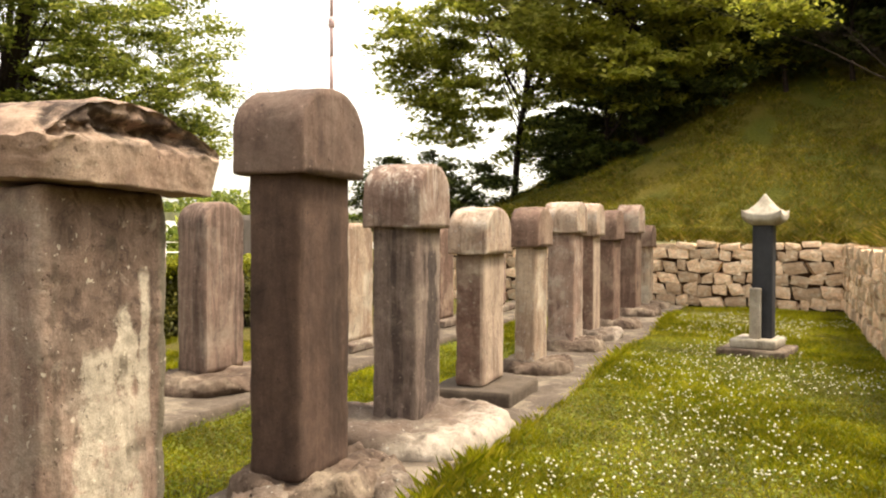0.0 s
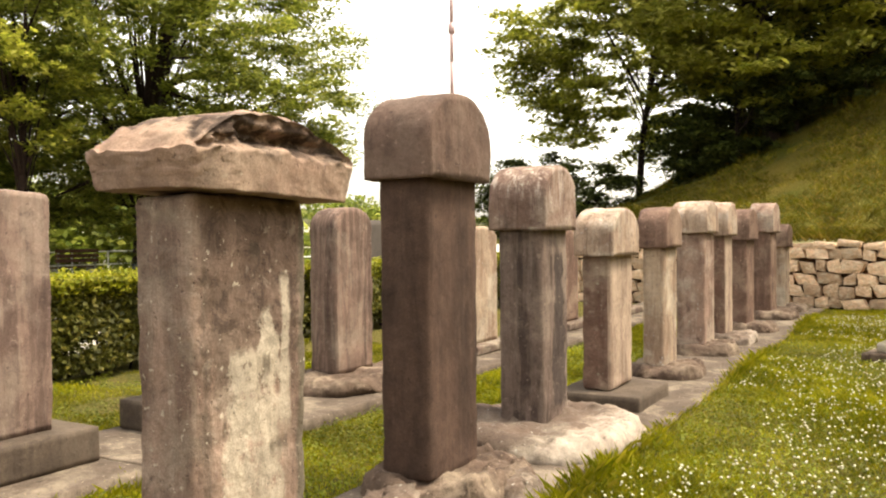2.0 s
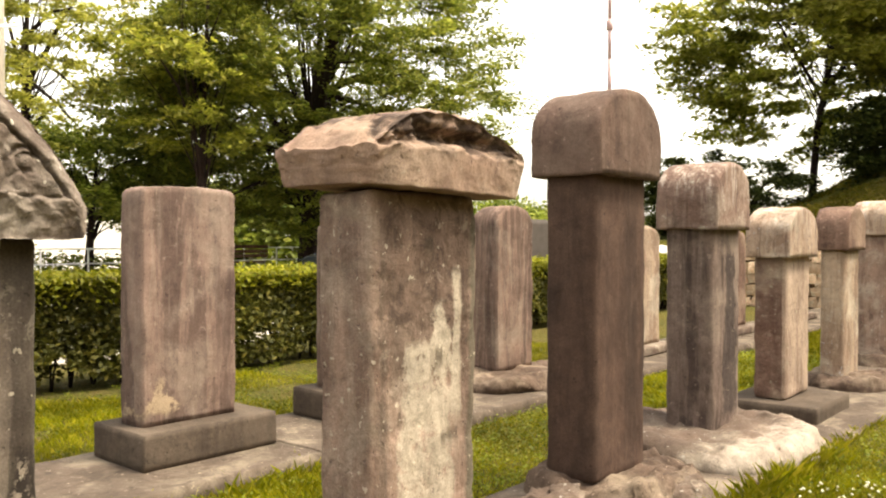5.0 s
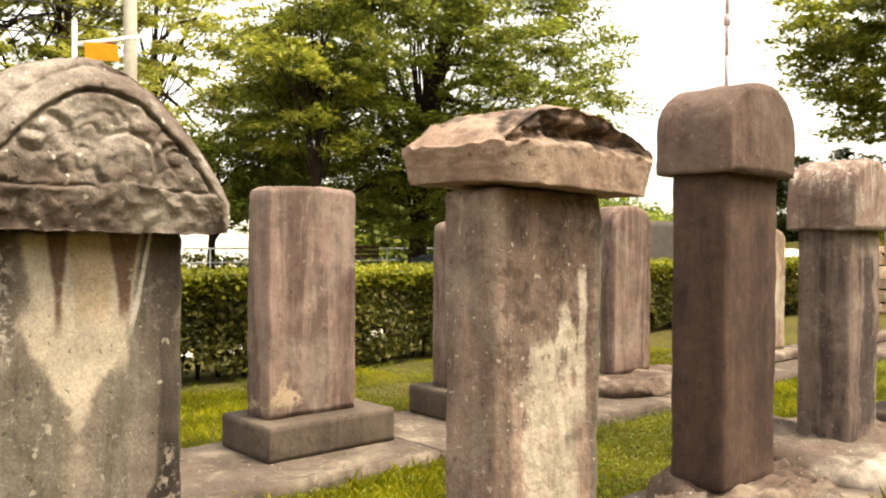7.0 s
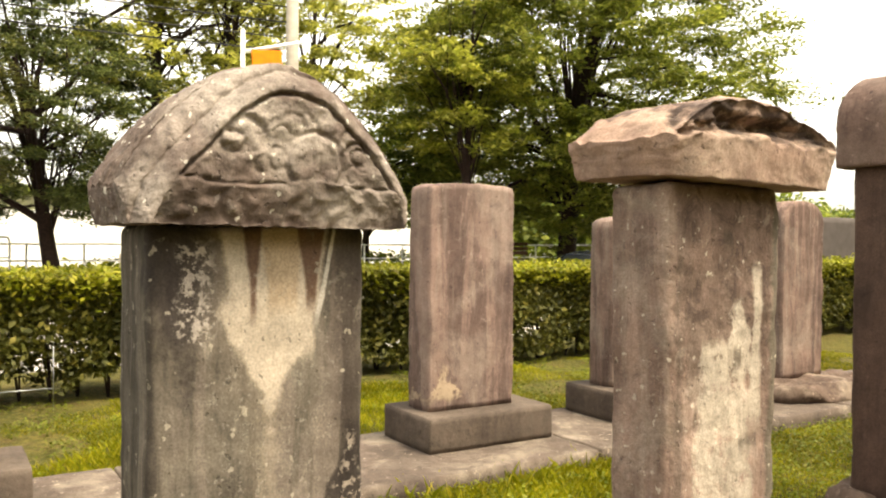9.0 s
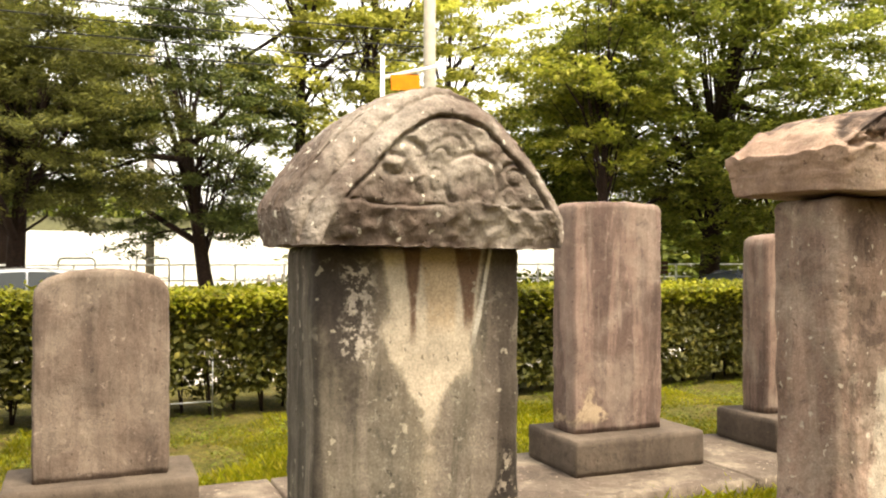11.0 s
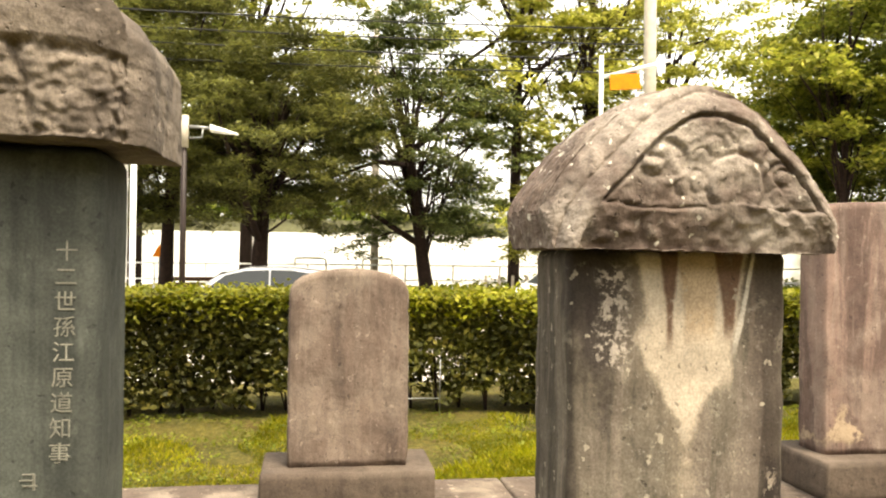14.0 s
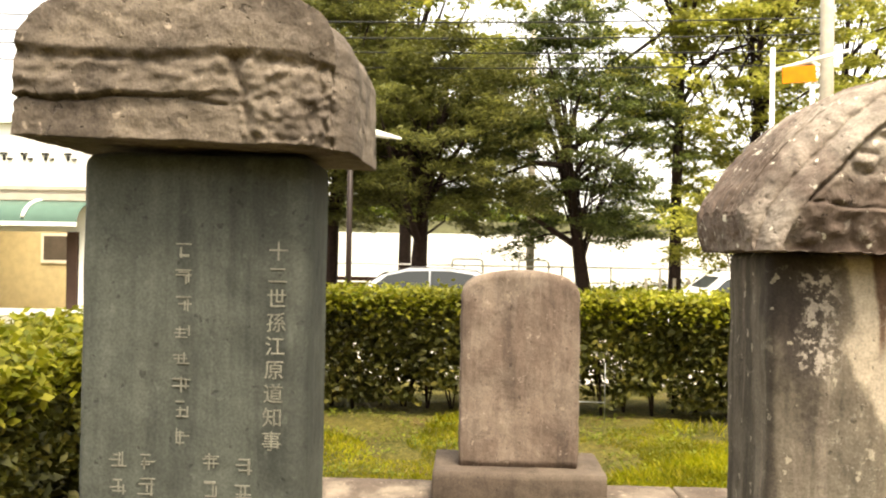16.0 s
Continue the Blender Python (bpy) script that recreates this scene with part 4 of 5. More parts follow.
def rubble_wall(name, origin, turn, length, height, label, seed):
    rng = random.Random(seed)
    t = thing(name, Matrix.Translation(origin) @ pose(0, 0, 0, 0, 0, turn), label, "wall", kind="structure")
    part("wall_core", boxes("wall_core", [(0, 0.12, -0.1, length, 0.42, height - 0.04)], M["joint"]), t)
    z = 0.0
    count = 0
    while z < height - 0.08:
        h = min(rng.uniform(0.15, 0.26), height - z)
        x = 0.0
        while x < length:
            w = rng.uniform(0.17, 0.46)
            if count < 298:
                s = part("stone", STONES[rng.randrange(10)], t)
                lift = rng.uniform(-0.035, 0.035)
                s.matrix_local = pose(x + w / 2, 0.12 + rng.uniform(-0.02, 0.02), z + h * 0.5 + lift, rng.uniform(-5, 5), rng.uniform(-9, 9), rng.uniform(-5, 5)) @ Matrix.Diagonal((w * rng.uniform(0.9, 0.98), 0.3, h * rng.uniform(0.88, 1.0), 1))
                count += 1
            x += w
        z += h
    return t


# ---- hedge along the road, with a return beside the first stele ----
def hedge(name, x0, x1, y0, y1, h, label, seed, n_body, n_top):
    rng = np.random.default_rng(seed)
    t = thing(name, pose(0, 0, 0), label, "hedge")

    def bulge(c):
        c[:, 0] += 0.05 * np.sin(c[:, 1] * 5.1 + seed) + 0.04 * np.sin(c[:, 1] * 2.3 + c[:, 2] * 4)
        c[:, 1] += 0.05 * np.sin(c[:, 0] * 5.7 + c[:, 2] * 3)
        return c

    u = rng.uniform(0, 1, (n_body, 3))
    z = h * (1 - u[:, 2] ** 1.1 * 0.9)                          # thinner towards the foot
    c = np.stack([x0 + (x1 - x0) * u[:, 0], y0 + (y1 - y0) * u[:, 1], z], 1)
    shell = rng.uniform(0, 1, n_body) < 0.6                       # most leaves sit on the clipped faces
    face = rng.integers(0, 2, n_body)
    if (y1 - y0) > (x1 - x0):
        c[shell, 0] = np.where(face[shell] == 0, x1 - np.abs(rng.normal(0, 0.06, shell.sum())), x0 + np.abs(rng.normal(0, 0.06, shell.sum())))
    else:
        c[shell, 1] = np.where(face[shell] == 0, y1 - np.abs(rng.normal(0, 0.06, shell.sum())), y0 + np.abs(rng.normal(0, 0.06, shell.sum())))
    keep = np.array([noise.noise(Vector((p[0] * 2.2, p[1] * 2.6, p[2] * 3.0))) > -0.36 - 0.7 * max(0.0, p[2] / h - 0.3) + 0.42 * max(0.0, 0.5 - p[2] / h) / 0.5 for p in c])
    c = bulge(c[keep])
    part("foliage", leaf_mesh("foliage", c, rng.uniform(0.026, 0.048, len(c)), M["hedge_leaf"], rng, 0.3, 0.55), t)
    c = np.stack([rng.uniform(x0 - 0.03, x1 + 0.04, n_top), rng.uniform(y0, y1, n_top), h + rng.normal(0, 0.035, n_top)], 1)
    edge = rng.uniform(0, 1, n_top) < 0.35                       # some top leaves spill over the front edge
    if (y1 - y0) > (x1 - x0):
        c[edge, 0], c[edge, 2] = x1 + rng.normal(0, 0.03, edge.sum()), h - np.abs(rng.normal(0, 0.09, edge.sum()))
    else:
        c[edge, 1], c[edge, 2] = y1 + rng.normal(0, 0.03, edge.sum()), h - np.abs(rng.normal(0, 0.09, edge.sum()))
    part("top_growth", leaf_mesh("top_growth", bulge(c), rng.uniform(0.02, 0.038, n_top), M["hedge_top"], rng, 0.6, 0.55), t, "yellow-green leaves on the clipped top")
    stems = []
    L = max(y1 - y0, x1 - x0)
    for i in range(int(L / 0.22)):
        f = (i + 0.5) / int(L / 0.22)
        x = x0 + (x1 - x0) * (rng.uniform(0.3, 0.7) if y1 - y0 > x1 - x0 else f)
        y = y0 + (y1 - y0) * (f if y1 - y0 > x1 - x0 else rng.uniform(0.3, 0.7))
        for _ in range(3):
            dx, dy = rng.normal(0, 0.13, 2)
            stems.append((((x, y, -0.05), (x + dx * 0.4, y + dy * 0.4, 0.3), (x + dx, y + dy, h * 0.85)), (0.012, 0.009, 0.003)))
    tagged(part("twig_mass", tubes("twig_mass", stems, M["bark"], 4), t, "bare dark stems"), kind="stuff")
    return t


hedge("hedge", -7.15, -6.28, -5.0, 17.0, 1.03, "clipped green hedge, thin and twiggy at the foot", 5, 170000, 40000)
hedge("hedge", -6.2, -1.3, -5.35, -4.55, 0.93, "clipped green hedge across the end of the rows", 8, 55000, 14000)

# low pipe rail inside the hedge
t = thing("pipe_rail", pose(-6.22, -1.62, 0), "thin grey pipe post with a low rail in the hedge", "fence")
part("post", tubes("post", [(((0, 0, 0), (0, 0, 0.5)), (0.0035, 0.0035))], M["grey_metal"]), t)
part("rail", tubes("rail", [(((0, -0.5, 0.17), (0, 0, 0.17)), (0.005, 0.005))], M["grey_metal"]), t)

# ---- grass: blades on the lawn, tufts at edges, white clover ----
def lawn():
    rng = np.random.default_rng(11)
    n = 150000
    r = np.stack([rng.uniform(-0.66, 2.3, n), rng.uniform(0, 1, n) ** 1.25 * 14.6 + 0.3, np.zeros(n)], 1)
    n2 = 90000
    q = np.stack([rng.uniform(-2.88, -1.68, n2), rng.uniform(-4.3, 12, n2), np.zeros(n2)], 1)
    n3 = 110000
    s = np.stack([rng.uniform(-6.4, -3.94, n3), rng.uniform(-4.4, 7, n3), np.zeros(n3)], 1)
    m = np.array([noise.noise(Vector((p[0] * 1.3, p[1] * 1.3, 4))) > -0.2 + 0.5 * max(0.0, (-5.4 - p[0]) / 1.1) for p in s])
    s = s[m]
    n4 = 60000
    u = np.stack([rng.uniform(-0.62, 2.3, n4), rng.uniform(-5.2, 0.35, n4), np.zeros(n4)], 1)
    allr = np.concatenate([r, q, s, u])
    h = rng.uniform(0.02, 0.055, len(allr)) * (1 + 0.5 * np.sin(allr[:, 0] * 2.1 + allr[:, 1] * 1.3))
    near = np.abs(allr[:, 0] + 0.64) < 0.05
    h[near] *= 1.9
    tagged(new("lawn_grass", blade_mesh("lawn_grass", allr, h, rng.uniform(0.002, 0.005, len(allr)), M["blade"], rng)), "short green lawn grass", "grass", kind="stuff")
    # longer weeds
    w = []
    for cx, cy, k in ((-2.75, -0.2, 60), (-2.8, 0.35, 70), (-2.78, -0.75, 40), (-2.8, 0.75, 60), (-0.62, 2.0, 120), (-0.6, 2.45, 140), (-4.3, -0.4, 60), (-4.4, -2.3, 50), (-5.9, -0.9, 60), (-4.2, 1.4, 60), (-0.6, 3.2, 90)):
        w.append(np.stack([rng.normal(cx, 0.09, k), rng.normal(cy, 0.12, k), np.zeros(k)], 1))
    w = np.concatenate(w)
    tagged(new("weeds", blade_mesh("weeds", w, rng.uniform(0.04, 0.13, len(w)), rng.uniform(0.003, 0.006, len(w)), M["blade"], rng)), "taller weeds at the edge of the concrete", "grass", kind="stuff")
    # clover heads
    n = 3600
    c = np.stack([rng.uniform(-0.5, 2.25, n), 0.5 + 13 * rng.uniform(0, 1, n) ** 1.4, rng.uniform(0.035, 0.07, n)], 1)
    keep = np.array([noise.noise(Vector((p[0] * 0.9, p[1] * 0.7, 9))) + 0.35 * math.exp(-((p[0] - 0.7) / 0.8) ** 2) > 0.05 for p in c])
    c = c[keep]
    verts, faces = [], []
    for p in c:
        o, rr = len(verts), rng.uniform(0.007, 0.0125)
        verts += [(p[0] + a * rr, p[1] + b * rr, p[2] + e * rr) for a, b, e in ((1, 0, 0), (0, 1, 0), (-1, 0, 0), (0, -1, 0), (0, 0, 0.9), (0, 0, -0.7))]
        faces += [[o + i for i in f] for f in ((0, 1, 4), (1, 2, 4), (2, 3, 4), (3, 0, 4), (1, 0, 5), (2, 1, 5), (3, 2, 5), (0, 3, 5))]
    tagged(new("clover_flowers", mesh_data("clover_flowers", verts, faces, M["clover"])), "scattered white clover flowers in the lawn", "flowers", kind="stuff")
    # low broad leaves among the grass
    n = 26000
    c = np.stack([rng.uniform(-0.55, 2.25, n), 0.4 + 9 * rng.uniform(0, 1, n) ** 1.2, rng.uniform(0.015, 0.05, n)], 1)
    n = 26000
    d = np.stack([rng.uniform(-6.35, -3.95, n), rng.uniform(-4.3, 5.5, n), rng.uniform(0.01, 0.06, n)], 1)
    d = d[np.array([noise.noise(Vector((p[0] * 2.1, p[1] * 2.1, 7))) > 0.0 for p in d])]
    n = 14000
    e = np.stack([rng.uniform(-2.86, -1.74, n), rng.uniform(-1.2, 8, n), rng.uniform(0.015, 0.06, n)], 1)
    c = np.concatenate([c, d, e])
    tagged(new("clover_leaves", leaf_mesh("clover_leaves", c, rng.uniform(0.007, 0.015, len(c)), M["clover_leaf"], rng, 1.2, 0.8)), "low clover and weed leaves in the grass", "weeds", kind="stuff")
    # rough grass on the hill, patchy, with straw tufts and a fringe over the wall
    n = 90000
    x = rng.uniform(-7, 8, n)
    y = 15.4 + rng.uniform(0, 1, n) ** 1.3 * 9
    patch = np.array([noise.noise(Vector((p * 0.8, q * 0.8, 2))) + 0.6 * noise.noise(Vector((p * 2.4, q * 2.4, 6))) for p, q in zip(x, y)])
    keep = (patch > -0.3) | (y < 16.0)
    x, y, patch = x[keep], y[keep], patch[keep]
    z = np.array([max(1.24, hill_z(p, q)) if q < 15.7 else hill_z(p, q) for p, q in zip(x, y)])
    hh = rng.uniform(0.03, 0.1, len(x)) * (1 + 1.2 * np.clip(patch, 0, 1))
    hh[y < 15.75] *= 1.9
    tagged(new("hill_grass", blade_mesh("hill_grass", np.stack([x, y, z], 1), hh, rng.uniform(0.005, 0.012, len(x)), M["hillblade"], rng, 0.8)), "rough olive and straw-coloured grass on the hillside", "grass", kind="stuff")
    n = 14000
    y = rng.uniform(5, 15.4, n)
    x = rng.uniform(2.42, 3.4, n)
    z = np.array([max(1.2, hill_z(p, q)) for p, q in zip(x, y)])
    tagged(new("bank_fringe", blade_mesh("bank_fringe", np.stack([x, y, z], 1), rng.uniform(0.05, 0.2, n), rng.uniform(0.005, 0.012, n), M["hillblade"], rng, 0.8)), "grass fringe above the side wall", "grass", kind="stuff")


lawn()


# ---- trees ----
def tree(x, y, z, height, crown_z, radii, trunk_r, mat, label, seed, boughs=90, sprays=10, per=28, leaf=0.1, lean=(0, 0), limbs=9,
         low=0.7, fork=0.3, squash=1.0, bough=1.2, spray=0.4, droop=0.3, narrow=0.42, flat=0.3, group="trees by the road"):
    """A tapered trunk whose limbs carry boughs, each a drooping fan of flat leaf sprays.
    The crown is a ragged ellipsoid round crown_z; low: how far it hangs below; squash: how narrow its top is."""
    rng = np.random.default_rng(seed)
    boughs, bough = int(boughs * 1.5), bough * 0.88
    t = thing("tree", pose(x, y, z), label, "tree", group)
    rx, ry, rz = radii
    cen, out = [], []
    while len(cen) < boughs:
        p = rng.uniform(-1, 1, 3)
        q = np.linalg.norm(p)
        if 0.25 < q < 1 and (q > 0.6 or rng.uniform() < 0.5):
            k = 1.0 if p[2] < 0 else 1 - (1 - squash) * p[2]
            wob = 1 + 0.16 * noise.noise(Vector((p[0] * 2.1 + seed, p[1] * 2.1, p[2] * 2.1)))
            cen.append((lean[0] * 0.6 + p[0] * rx * k * wob, lean[1] * 0.6 + p[1] * ry * k * wob, crown_z + p[2] * rz * (low if p[2] < 0 else 1.0)))
            h = math.hypot(p[0], p[1]) + 1e-6
            out.append((p[0] / h, p[1] / h))
    cen, out = np.array(cen), np.array(out)
    size = rng.uniform(0.6, 1.35, boughs) * bough
    # sprays spread over each bough's fan, further along its way outwards
    a = rng.uniform(0, 2 * math.pi, (boughs, sprays))
    r = np.sqrt(rng.uniform(0, 1, (boughs, sprays))) * size[:, None]
    off = np.stack([np.cos(a) * r * 0.8 + out[:, 0:1] * r * 0.35, np.sin(a) * r * 0.8 + out[:, 1:2] * r * 0.35, -droop * r ** 1.4 + rng.normal(0, 0.07 * bough, r.shape)], 2)
    tip = rng.normal(0, 0.3, (boughs, 1, 2))
    off[:, :, 2] += off[:, :, 0] * tip[:, :, 0] + off[:, :, 1] * tip[:, :, 1]
    sc = (cen[:, None, :] + off).reshape(-1, 3)
    dirs = np.repeat(out, sprays, 0)
    n = len(sc)
    k = rng.uniform(0.6, 1.3, (n, 1)) * spray
    d = rng.normal(0, 0.5, (n, per, 3))
    along = rng.uniform(-0.9, 1.0, (n, per))
    d[:, :, 0] = d[:, :, 0] * 0.75 + dirs[:, 0:1] * along
    d[:, :, 1] = d[:, :, 1] * 0.75 + dirs[:, 1:2] * along
    d[:, :, 2] = d[:, :, 2] * flat - 0.3 * np.abs(along)
    pts = (sc[:, None, :] + d * k[:, :, None]).reshape(-1, 3)
    part("crown", leaf_mesh("crown", pts, rng.uniform(0.6, 1.3, len(pts)) * leaf, mat, rng, 1.3, narrow), t)
    top = (lean[0], lean[1], crown_z + rz * 0.6)
    fz = height * fork
    wood = [(((0, 0, -0.4), (0.05, 0, 0.1), (lean[0] * 0.15, lean[1] * 0.15, fz), (lean[0] * 0.5, lean[1] * 0.5, (fz + top[2]) / 2), top),
             (trunk_r * 1.5, trunk_r, trunk_r * 0.8, trunk_r * 0.45, trunk_r * 0.08))]
    order = rng.permutation(boughs)[:limbs * 5]
    for i, j in enumerate(order):
        s = rng.uniform(0.0, 0.7)
        p0 = np.array((lean[0] * (0.15 + 0.5 * s), lean[1] * (0.15 + 0.5 * s), fz + (top[2] - fz) * s * 0.8))
        p1 = cen[j]
        mid = (p0 + p1) / 2 + np.array([0, 0, 0.08 * np.linalg.norm(p1 - p0)]) + rng.normal(0, 0.15, 3)
        rr = trunk_r * (0.42 if i < limbs else 0.16)
        wood.append(((tuple(p0), tuple(mid), tuple(p1)), (rr, rr * 0.6, rr * 0.12)))
    part("trunk", tubes("trunk", wood, M["bark"], 7), t, "dark bark trunk with limbs")
    return t


ROAD_Z = -0.36
tree(-22.8, 17.6, ROAD_Z, 14, 7.2, (7.1, 7.1, 7.0), 0.42, M["leaf_big"], "large spreading broadleaf tree with a dark trunk", 1, 335, 11, 30, 0.108, (0.6, 0.4), 13, 0.74, 0.13, 0.8, 1.3, 0.5)
tree(-26.0, 11.0, ROAD_Z, 6, 3.7, (3.8, 3.2, 1.9), 0.16, M["leaf_mid"], "low shady tree beyond the railing", 62, 52, 10, 28, 0.11, (0.3, 0.2), 8, 0.7, 0.25, 0.9, 1.0, 0.42)
tree(-20.6, 11.7, ROAD_Z, 12, 7.4, (2.4, 2.6, 5.2), 0.16, M["leaf_sun"], "slender yellow-green tree in front of the large one", 61, 24, 9, 27, 0.122, (0.3, 0.2), 8, 0.6, 0.2, 0.8, 1.1, 0.45)
tree(-22.0, 0.4, ROAD_Z, 9, 4.9, (2.8, 2.9, 4.3), 0.24, M["leaf_dark"], "dark fine-leaved tree with a leaning forked trunk", 2, 92, 9, 36, 0.087, (0.5, -1.3), 9, 0.72, 0.14, 0.4, 0.85, 0.34, 0.15, 0.3)
tree(-19.3, -4.1, ROAD_Z, 7, 4.5, (3.2, 3.2, 2.6), 0.24, M["leaf_pine"], "dark pine-like tree with flat layered boughs", 3, 100, 10, 43, 0.087, (0.3, 0.4), 8, 0.75, 0.25, 0.75, 0.85, 0.34, 0.12, 0.22)
tree(-20.5, -6.4, ROAD_Z, 8, 5.2, (3.1, 3.1, 3.6), 0.2, M["leaf_pine"], "dark pine-like tree beside the street lamp", 4, 100, 10, 43, 0.087, (0.2, 0.3), 8, 0.8, 0.25, 0.7, 0.85, 0.34, 0.12, 0.22)
tree(-24.5, 3.3, ROAD_Z, 15, 8.6, (3.0, 3.2, 7.4), 0.2, M["leaf_light"], "tall yellow-green tree with open foliage", 5, 74, 8, 24, 0.107, (0.2, 0.3), 8, 0.8, 0.3, 0.6, 0.95, 0.36)
tree(-24.5, 5.6, ROAD_Z, 15, 8.6, (3.0, 3.2, 7.0), 0.2, M["leaf_light"], "tall yellow-green tree beside the utility pole", 6, 74, 8, 24, 0.107, (0.2, 0.3), 8, 0.8, 0.3, 0.6, 0.95, 0.36)
tree(-31.0, 11.0, ROAD_Z, 16, 9.2, (3.8, 3.8, 6.6), 0.22, M["leaf_light"], "tall light green tree with feathery boughs", 7, 55, 8, 24, 0.122, (0.2, 0.2), 8, 0.9, 0.3, 0.7, 1.1, 0.42)
tree(-29.0, -5.2, ROAD_Z, 16, 9.4, (3.8, 3.8, 6.6), 0.25, M["leaf_sun"], "tall green tree behind the dark ones", 8, 70, 8, 27, 0.133, (0.2, 0.2), 8, 0.85, 0.3, 0.75, 1.2, 0.46)
tree(-27.0, -8.5, ROAD_Z, 16, 9.2, (4.2, 4.2, 6.4), 0.25, M["leaf_mid"], "tall green tree by the building", 9, 80, 8, 27, 0.133, (0.2, 0.2), 8, 0.85, 0.3, 0.8, 1.2, 0.46)
tree(-19.0, 3.5, ROAD_Z, 4, 2.4, (1.5, 1.6, 1.3), 0.08, M["leaf_light"], "small yellow-green shrub tree by the road", 10, 34, 6, 19, 0.076, (0, 0), 6, 0.9, 0.2, 0.8, 0.5, 0.24)
tree(-21.0, 5.2, ROAD_Z, 3.5, 1.7, (1.4, 1.4, 1.2), 0.07, M["leaf_mid"], "low green shrub beyond the parked cars", 11, 30, 6, 19, 0.082, (0, 0), 6, 0.9, 0.2, 0.8, 0.5, 0.24)
# trees at the foot and on top of the hill
tree(-7.2, 24.5, 2.0, 11, 6.0, (4.9, 4.6, 5.2), 0.13, M["leaf_sun"], "broadleaf tree at the foot of the hill", 12, 120, 10, 28, 0.122, (1.6, -0.2), 10, 0.85, 0.25, 0.85, 1.05, 0.42, 0.35)
tree(-2.6, 21.6, 3.6, 11, 5.2, (3.3, 3.0, 4.2), 0.25, M["leaf_light"], "broadleaf tree leaning out over the slope", 13, 120, 10, 28, 0.122, (-0.6, -0.8), 10, 0.9, 0.25, 0.9, 0.95, 0.42, 0.4)
tree(-8.0, 21.0, 0.6, 4, 1.7, (2.2, 1.8, 1.5), 0.1, M["leaf_dark"], "dark shrub at the hill's foot", 14, 44, 7, 24, 0.087, (0, 0), 6, 0.9, 0.2, 0.9, 0.6, 0.3)
for i, (fx, fy) in enumerate(((1.0, 26.0), (4.2, 25.0), (7.4, 23.5), (2.6, 29.5), (6.5, 28.5), (10.0, 20.0), (-0.8, 28.5), (10.5, 25.5))):
    tree(fx, fy, hill_z(fx, fy) - 0.2, 12, 5.0, (3.6, 3.6, 4.8), 0.2, M["leaf_dark"], "dark woodland tree on the hilltop", 20 + i, 62, 7, 22, 0.163, (0.2 * (i % 3), -0.4), 7, 0.95, 0.2, 0.9, 1.3, 0.5, group="hilltop wood")
for i, (fx, fy) in enumerate(((-3.4, 21.2), (-2.0, 21.6), (-0.4, 22.4), (1.2, 22.9), (2.9, 23.2), (4.6, 23.2), (6.2, 22.6), (7.6, 21.4))):
    tree(fx, fy, hill_z(fx, fy) - 0.1, 3, 1.5 + 0.25 * i, (1.5, 1.3, 1.2 + 0.2 * i), 0.08, M["leaf_dark"], "dark undergrowth shrub at the wood's edge", 50 + i, 36, 6, 20, 0.102, (0, -0.2), 6, 0.95, 0.2, 0.9, 0.6, 0.3, group="hilltop wood")
for i, (fx, fy, fz, fr) in enumerate(((-4.4, 21.7, 0.8, 1.0), (-9.6, 21.6, 1.3, 1.6))):
    tree(fx, fy, hill_z(fx, fy) - 0.2, 3, fz, (fr, 1.4, fr), 0.07, M["leaf_dark"], "dark shrub where the slope meets the row's end", 70 + i, 40, 8, 26, 0.09, (0, -0.2), 6, 0.9, 0.2, 0.9, 0.6, 0.3, group="hilltop wood")
# a light bough that hangs into view over the slope
tree(4.6, 15.9, hill_z(4.6, 15.9), 5, 3.5, (0.85, 0.7, 0.45), 0.022, M["leaf_sun"], "slim overhanging bough with light leaves", 40, 14, 6, 16, 0.071, (-5.6, -1.0), 3, 0.9, 0.3, 0.9, 0.35, 0.2, group="hilltop wood")

# far foliage that closes the distance along the embankment
def far_wood(name, x, y0, y1, z0, h, mat, label, seed, n, deep=1.5, leaf=0.25):
    rng = np.random.default_rng(seed)
    y = rng.uniform(y0, y1, n)
    top = h * (0.6 + 0.4 * np.sin(y * 0.21 + seed) * np.sin(y * 0.083 + 1)) + rng.normal(0, 0.07 * h, n)
    p = np.stack([x + rng.normal(0, deep, n), y, z0 + np.abs(top) * rng.uniform(0, 1, n) ** 0.8], 1)
    return tagged(new(name, leaf_mesh(name, p, rng.uniform(leaf, 2 * leaf, n), mat, rng, 0.4, 0.5)), label, "trees", kind="stuff")


far_wood("far_bushes", -62, -90, 120, 3.0, 3.6, M["leaf_mid"], "low far bushes along the embankment", 3, 22000)
far_wood("roadside_shrubs", -26.3, -30, 30, ROAD_Z, 1.25, M["leaf_mid"], "low ragged shrubs behind the white railing", 6, 26000, 0.3, 0.06)
far_wood("far_wood", -42, 26, 60, -0.4, 6.0, M["leaf_mid"], "wood beyond the rows of steles", 4, 9000)


